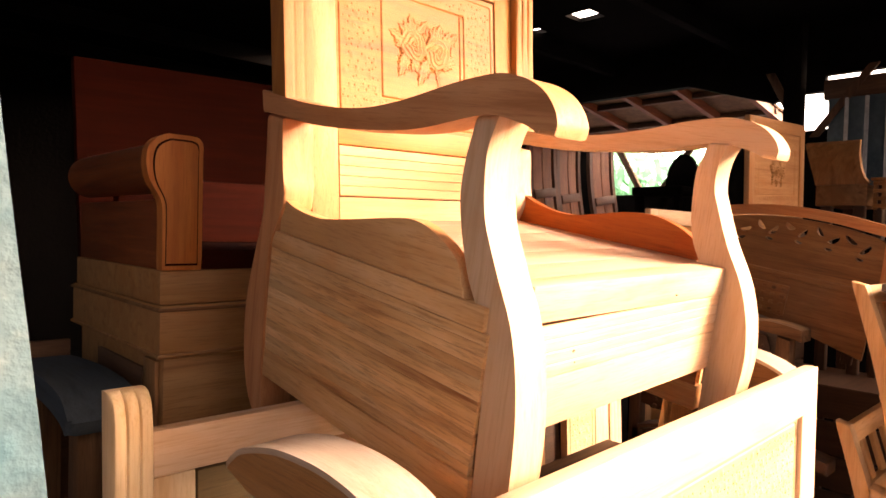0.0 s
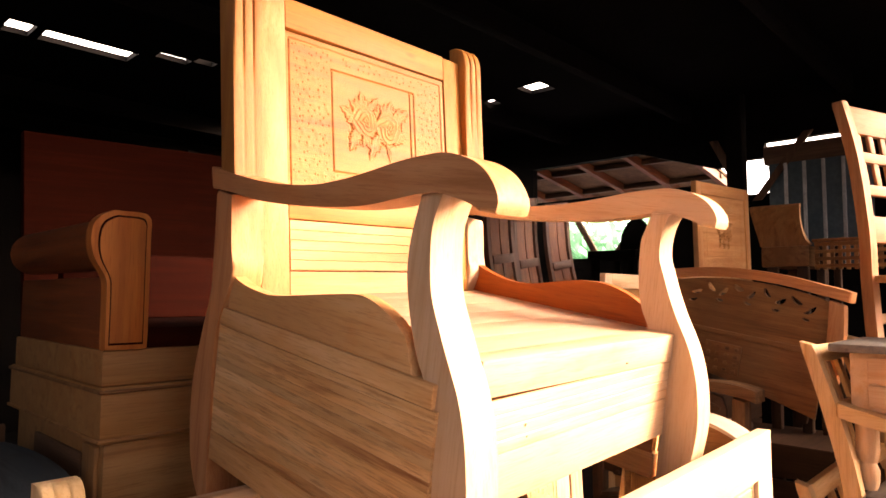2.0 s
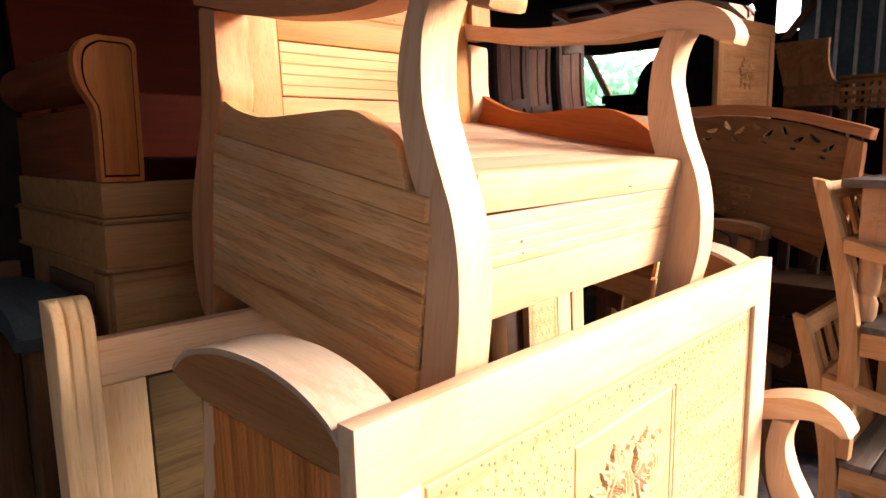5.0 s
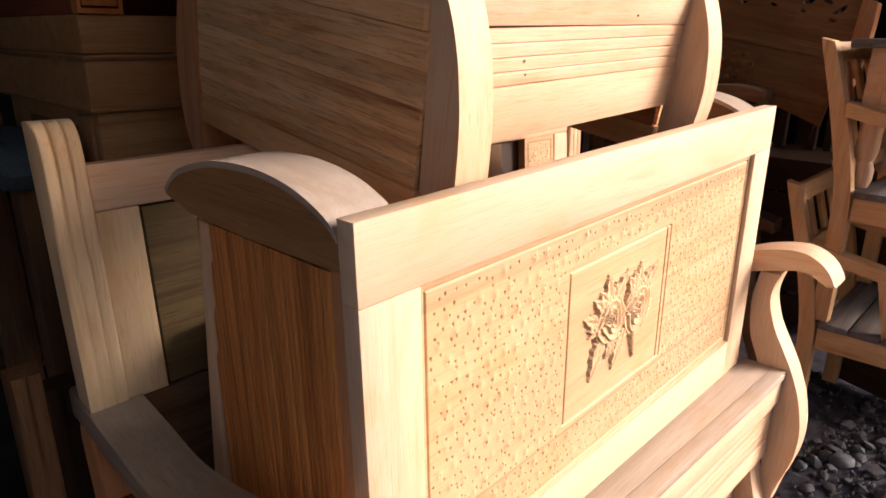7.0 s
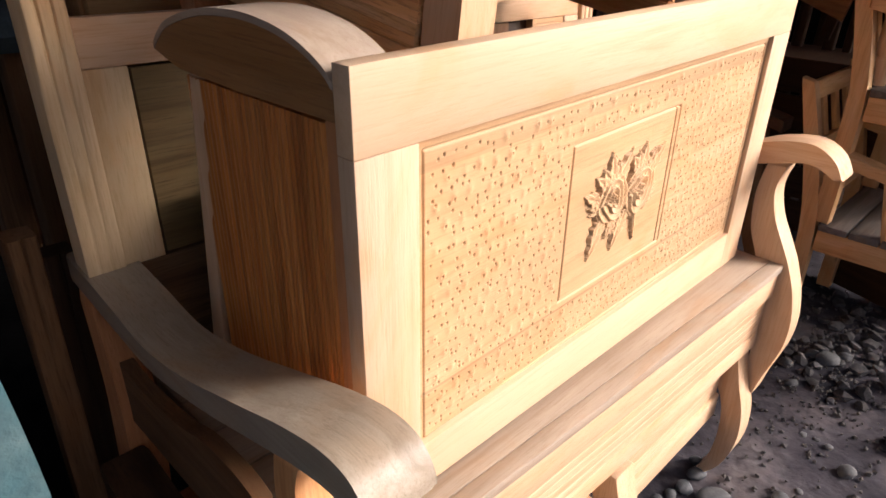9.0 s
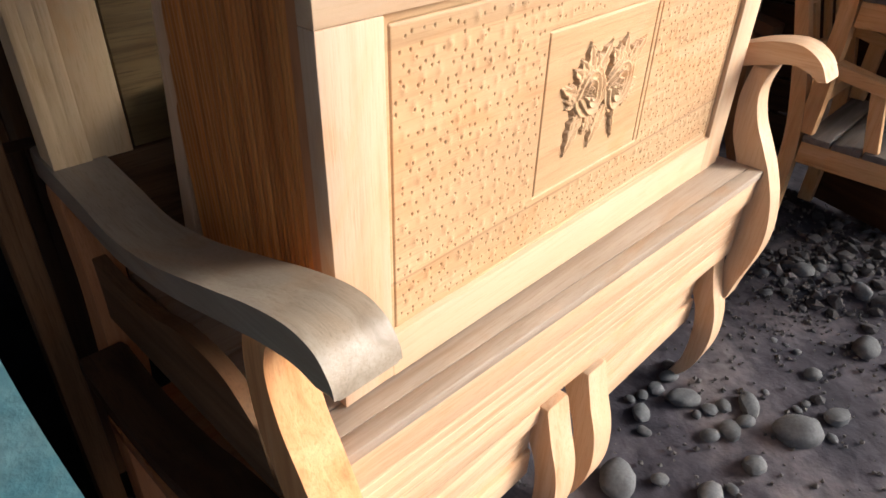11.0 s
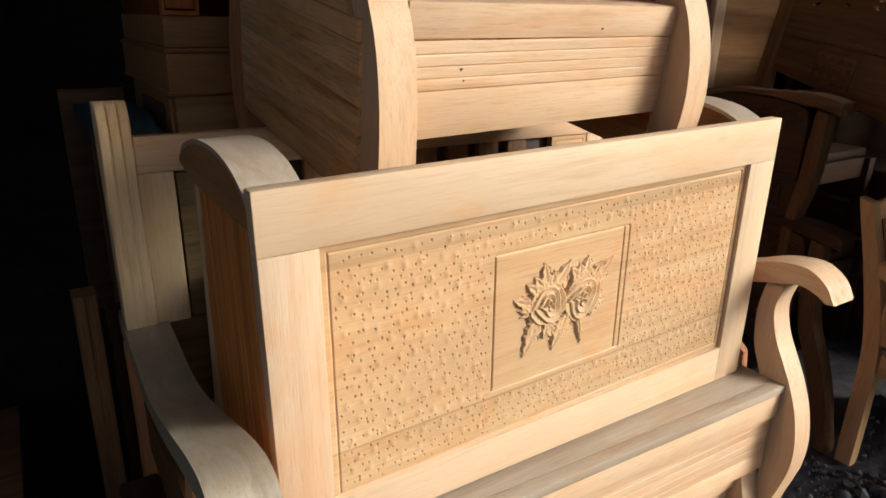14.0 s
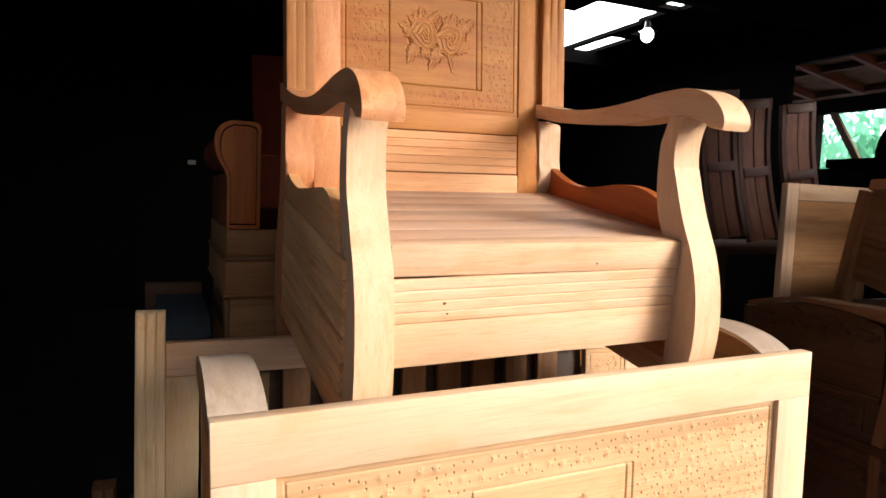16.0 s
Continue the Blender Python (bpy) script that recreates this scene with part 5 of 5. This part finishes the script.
carved_bench(pose(2.42, 0.235, 1.13, 10), "brown bench with arched fretwork side, stacked higher and tilted", fretwood, True, 8, 1.0, 0.187, -0.298,
             ([(-0.055, 0.06), (-0.055, 0.25), (-0.04, 0.383)], [(-0.005, 0.06), (0.0, 0.25), (0.012, 0.395)]), 0.053, tan, tan)
h_ = 0.83
# Added crate; the shade around it is put into its planks' colour.
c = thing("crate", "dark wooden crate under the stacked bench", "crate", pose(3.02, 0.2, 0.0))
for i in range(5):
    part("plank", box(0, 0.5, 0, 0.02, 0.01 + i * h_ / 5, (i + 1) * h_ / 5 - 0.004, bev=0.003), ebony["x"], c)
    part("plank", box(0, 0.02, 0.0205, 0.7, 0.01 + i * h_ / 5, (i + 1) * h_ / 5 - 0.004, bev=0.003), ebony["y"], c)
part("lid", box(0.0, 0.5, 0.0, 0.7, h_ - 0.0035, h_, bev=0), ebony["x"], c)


def leaning_panel(m, w, h, label, wmat, carved):
    p = thing("panel_board", label, "panel", m, "standing panels")
    f = 0.07
    part("stile", box(0, f, 0, 0.03, 0, h, bev=0.003), wmat["z"], p)
    part("stile", box(w - f, w, 0, 0.03, 0, h, bev=0.003), wmat["z"], p)
    part("rail", box(f + 0.0005, w - f - 0.0005, 0, 0.03, h - f, h, bev=0.003), wmat["x"], p)
    part("rail", box(f + 0.0005, w - f - 0.0005, 0, 0.03, 0, f, bev=0.003), wmat["x"], p)
    if carved:
        a, c = w - 2 * f - 0.002, h - 2 * f - 0.002
        relief_part(p, pose(f + 0.001, 0.008, f + 0.001), (a, c), (0.1 * a, 0.9 * a, 0.25 * c, 0.8 * c), 0.003, 17, wmat["x"], "plain field carved with faint roses", 2.0)
    else:
        part("field", box(f + 0.0005, w - f - 0.0005, 0.01, 0.026, f + 0.0005, h - f - 0.0005, bev=0), ochre, p)
    return p


leaning_panel(pose(2.325, 1.077, 0.0, 0, 0, 1), 0.555, 1.64, "pale framed wooden panel standing upright", pale, False)

leaning_panel(pose(3.236, 1.0, 1.56, 0, -3, 0), 0.845, 0.625, "tan wooden backrest panel with a faint carved flower", honey, True)
# Added crate, coloured near-black for the shade behind the benches.
hb = thing("crate", "dark wooden crate behind the benches", "crate", pose(3.24, 1.05, 0.0))
for i in range(6):
    part("plank", box(0.0, 0.8, -0.1, -0.08, 0.002 + i * 0.258, 0.252 + i * 0.258, bev=0.004), ebony["x"], hb)
part("lid", box(0.0, 0.8, -0.0795, 0.3, 1.522, 1.558, bev=0.004), ebony["x"], hb)

# chair with a bowed back, and a pierced stool by it
cb = thing("bow_back_chair", "dark brown chair with a bowed plank back", "chair", pose(3.4, -0.03, 0.115))
bm = bmesh.new()
rows_ = []
for k in range(9):
    u = k / 8
    z, x = 1.69 + 0.24 * u, 0.14 * u * u
    l_, r_ = 0.76 + 0.10 * u ** 1.3, 0.51 + 0.085 * u ** 0.6
    rows_.append([bm.verts.new(p) for p in ((x, r_, z), (x, l_, z), (x + 0.03, l_, z + 0.01), (x + 0.03, r_, z + 0.01))])
for a_, b_ in zip(rows_, rows_[1:]):
    for i in range(4):
        bm.faces.new((a_[i], a_[(i + 1) % 4], b_[(i + 1) % 4], b_[i]))
bm.faces.new(rows_[0][::-1])
bm.faces.new(rows_[-1])
part("backrest", bm, brown["z"], cb)
part("seat", box(-0.02, 0.45, 0.515, 0.75, 1.58, 1.689, bev=0.006), brown["x"], cb)
# Legs are near-black, coloured as the shade they stand in.
for x in (0.0, 0.38):
    for y in (0.53, 0.68):
        part("leg", box(x, x + 0.05, y, y + 0.05, -0.115, 1.5795, bev=0.004), ebony["z"], cb)
ps = thing("pierced_stool", "brown stool with rows of square piercings", "stool", pose(3.38, 0.09, 0.125))
part("seat", box(-0.01, 0.40, -0.01, 0.38, 1.695, 1.71, bev=0.004), brown["x"], ps)
for r in range(4):
    part("lattice_rail", box(0.0, 0.02, 0.0, 0.37, 1.56 + 0.0375 * r, 1.578 + 0.0375 * r, bev=0.002), brown["y"], ps)
for k in range(11):
    part("lattice_bar", box(0.002, 0.018, 0.035 * k, 0.018 + 0.035 * k, 1.55, 1.694, bev=0.002), brown["z"], ps)
# Near-black legs again, with the shade in their colour.
for x in (0.0, 0.34):
    for y in (0.0, 0.33):
        part("leg", box(x + 0.021, x + 0.055, y, y + 0.035, -0.125, 1.6945, bev=0.004), ebony["z"], ps)

# tilted chair backs against the rear bay
def chair_back(m):
    c = thing("chair_back", "reddish brown curved chair back leaning in a row", "chair back", m, "leaning chair backs")
    prof = curve([(0.0, 0.0), (0.03, 0.35), (0.015, 0.7), (-0.05, 1.05)])
    for x in (0.0, 0.30):
        part("post", slab(prof + [(a + 0.035, b) for a, b in prof[::-1]], "x", x, x + 0.04, bev=0.004), maroon["z"], c)
    for i in range(2):
        x = 0.052 + 0.118 * i
        part("splat", slab([(a + 0.008, b) for a, b in prof] + [(a + 0.022, b) for a, b in prof[::-1]], "x", x, x + 0.108, bev=0.003), red["z"], c)
    part("rail", box(0.0405, 0.2995, 0.02, 0.045, 0.48, 0.55, bev=0.004), maroon["x"], c)
    part("top_rail", box(0.0405, 0.2995, -0.05, -0.02, 0.98, 1.05, bev=0.004), maroon["x"], c)
    return c


cb0 = chair_back(pose(3.52, 2.62, 1.295, -6, -7, 0))
copy_thing(cb0, pose(3.93, 2.66, 1.275, -6, -8, 2))
copy_thing(cb0, pose(4.34, 2.60, 1.275, -7, -9, -3))
tbl = thing("long_table", "dark wooden trestle table holding the chair backs", "table", pose(3.3, 2.35, 0.18))
part("tabletop", box(0.0, 2.2, 0.0, 0.8, 1.04, 1.09, bev=0.005), dark["x"], tbl)
for x in (0.05, 2.07):
    for y in (0.05, 0.67):
        part("leg", box(x, x + 0.08, y, y + 0.08, -0.18, 1.0395, bev=0.004), dark["z"], tbl)
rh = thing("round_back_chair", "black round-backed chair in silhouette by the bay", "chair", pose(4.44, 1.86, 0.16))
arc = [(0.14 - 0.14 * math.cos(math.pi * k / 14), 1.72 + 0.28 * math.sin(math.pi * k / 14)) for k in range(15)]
# Near-black stands in for the chair's backlit silhouette.
part("backrest", slab(arc, "x", 0.0, 0.05, bev=0.006), shade_black, rh)
part("seat", box(-0.40, 0.05, -0.06, 0.34, 1.66, 1.7195, bev=0.006), shade_black, rh)
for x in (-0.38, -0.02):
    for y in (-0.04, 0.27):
        part("leg", box(x, x + 0.05, y, y + 0.05, -0.16, 1.6595, bev=0.004), shade_black, rh)

# ---- stones ----
def pebble(rng, a, b, c, sub=2):
    bm = bmesh.new()
    bmesh.ops.create_icosphere(bm, subdivisions=sub, radius=1.0)
    o = Vector((rng.uniform(0, 50), rng.uniform(0, 50), rng.uniform(0, 50)))
    for v in bm.verts:
        k = 1 + 0.22 * noise.noise(v.co * 1.1 + o) + 0.06 * noise.noise(v.co * 3 + o)
        v.co = Vector((v.co.x * a * k, v.co.y * b * k, v.co.z * c * k))
    return bm


rng = random.Random(42)
placed = []


def set_stone(x, y, r):
    for px, py, pr in placed:
        if math.hypot(px - x, py - y) < 0.66 * (pr + r):
            return False
    placed.append((x, y, r))
    a, b, c = r * rng.uniform(0.95, 1.2), r * rng.uniform(0.72, 0.95), r * rng.uniform(0.42, 0.60)
    single("river_stone", pebble(rng, a, b, c, 3 if r > 0.04 else 2), stone, "smooth rounded grey river stone on the soil", "stone", pose(x, y, 0.72 * c - 0.008, rng.uniform(-8, 8), rng.uniform(-8, 8), rng.uniform(0, 360)), "river stones")
    return True


# a cluster by the bench legs
for x, y, r in ((1.042, -0.123, 0.045), (1.1, -0.212, 0.027), (1.149, -0.259, 0.039), (1.058, -0.19, 0.024), (1.02, -0.172, 0.015), (1.089, -0.278, 0.027), (1.025, -0.262, 0.033),
                (0.975, -0.231, 0.024), (0.911, -0.067, 0.031), (0.975, -0.036, 0.019), (1.025, -0.05, 0.025), (1.094, -0.051, 0.029), (1.145, -0.03, 0.02), (0.867, -0.103, 0.018),
                (0.94, -0.018, 0.016)):
    set_stone(x, y, r)
# larger stones further from the bench
for x, y, r in ((1.137, -0.389, 0.062), (1.28, -0.448, 0.037), (1.2, -0.462, 0.018), (1.41, -0.343, 0.026), (1.276, -0.37, 0.014), (1.237, -0.361, 0.013),
                (0.677, -0.138, 0.056), (0.757, -0.205, 0.019), (0.957, -0.352, 0.036), (0.80, -0.312, 0.038), (0.855, -0.342, 0.017), (1.637, -0.422, 0.049), (1.618, -0.508, 0.023),
                (1.482, -0.276, 0.015), (1.487, -0.205, 0.014), (1.492, -0.239, 0.011), (1.244, -0.273, 0.012), (1.719, -0.089, 0.024), (1.961, -0.323, 0.042), (1.989, -0.40, 0.028),
                (1.95, -0.134, 0.038), (2.018, -0.17, 0.026), (1.824, -0.035, 0.025)):
    set_stone(x, y, r)


def rubble_stone(x, y, r):
    bm = bmesh.new()
    bmesh.ops.create_icosphere(bm, subdivisions=1, radius=1.0)
    for v in bm.verts:
        v.co = Vector((v.co.x * r * rng.uniform(0.75, 1.25), v.co.y * r * rng.uniform(0.6, 1.0), v.co.z * r * rng.uniform(0.4, 0.75)))
    single("rubble_stone", bm, rubble_m, "dark angular rubble stone under the chair", "stone", pose(x, y, 0.3 * r - 0.006, rng.uniform(-25, 25), rng.uniform(-25, 25), rng.uniform(0, 360)), "rubble stones")


tries, count = 0, 0
while count < 120 and tries < 4000:
    tries += 1
    if rng.random() < 0.85:
        x, y, r = rng.gauss(2.15, 0.2), rng.gauss(-0.22, 0.16), rng.uniform(0.014, 0.036)
    else:
        x, y, r = rng.uniform(0.55, 2.4), rng.uniform(-0.95, 0.02), rng.uniform(0.006, 0.013)
    if all(math.hypot(px - x, py - y) > 0.7 * (pr + r) for px, py, pr in placed):
        placed.append((x, y, r))
        rubble_stone(x, y, r)
        count += 1
bm = bmesh.new()
for k in range(1500):
    if rng.random() < 0.45:
        x, y = rng.gauss(1.95, 0.35), rng.gauss(-0.15, 0.2)
    else:
        x, y = rng.uniform(0.3, 2.6), rng.uniform(-1.2, 0.1)
    r = rng.uniform(0.003, 0.010) * (1.5 if rng.random() < 0.12 else 1)
    m = pose(x, y, 0.0, rng.uniform(0, 360), rng.uniform(0, 360), rng.uniform(0, 360))
    vs = []
    for p in ((1, 0, 0), (-1, 0, 0), (0, 1, 0), (0, -1, 0), (0, 0, 1), (0, 0, -1)):
        vs.append(bm.verts.new(m @ (Vector(p) * r * rng.uniform(0.6, 1.1))))
    for q in ((0, 2, 4), (2, 1, 4), (1, 3, 4), (3, 0, 4), (2, 0, 5), (1, 2, 5), (3, 1, 5), (0, 3, 5)):
        bm.faces.new([vs[i] for i in q])
single("gravel", bm, gravel_m, "loose grey gravel and chips scattered on soil", "gravel", kind="stuff")
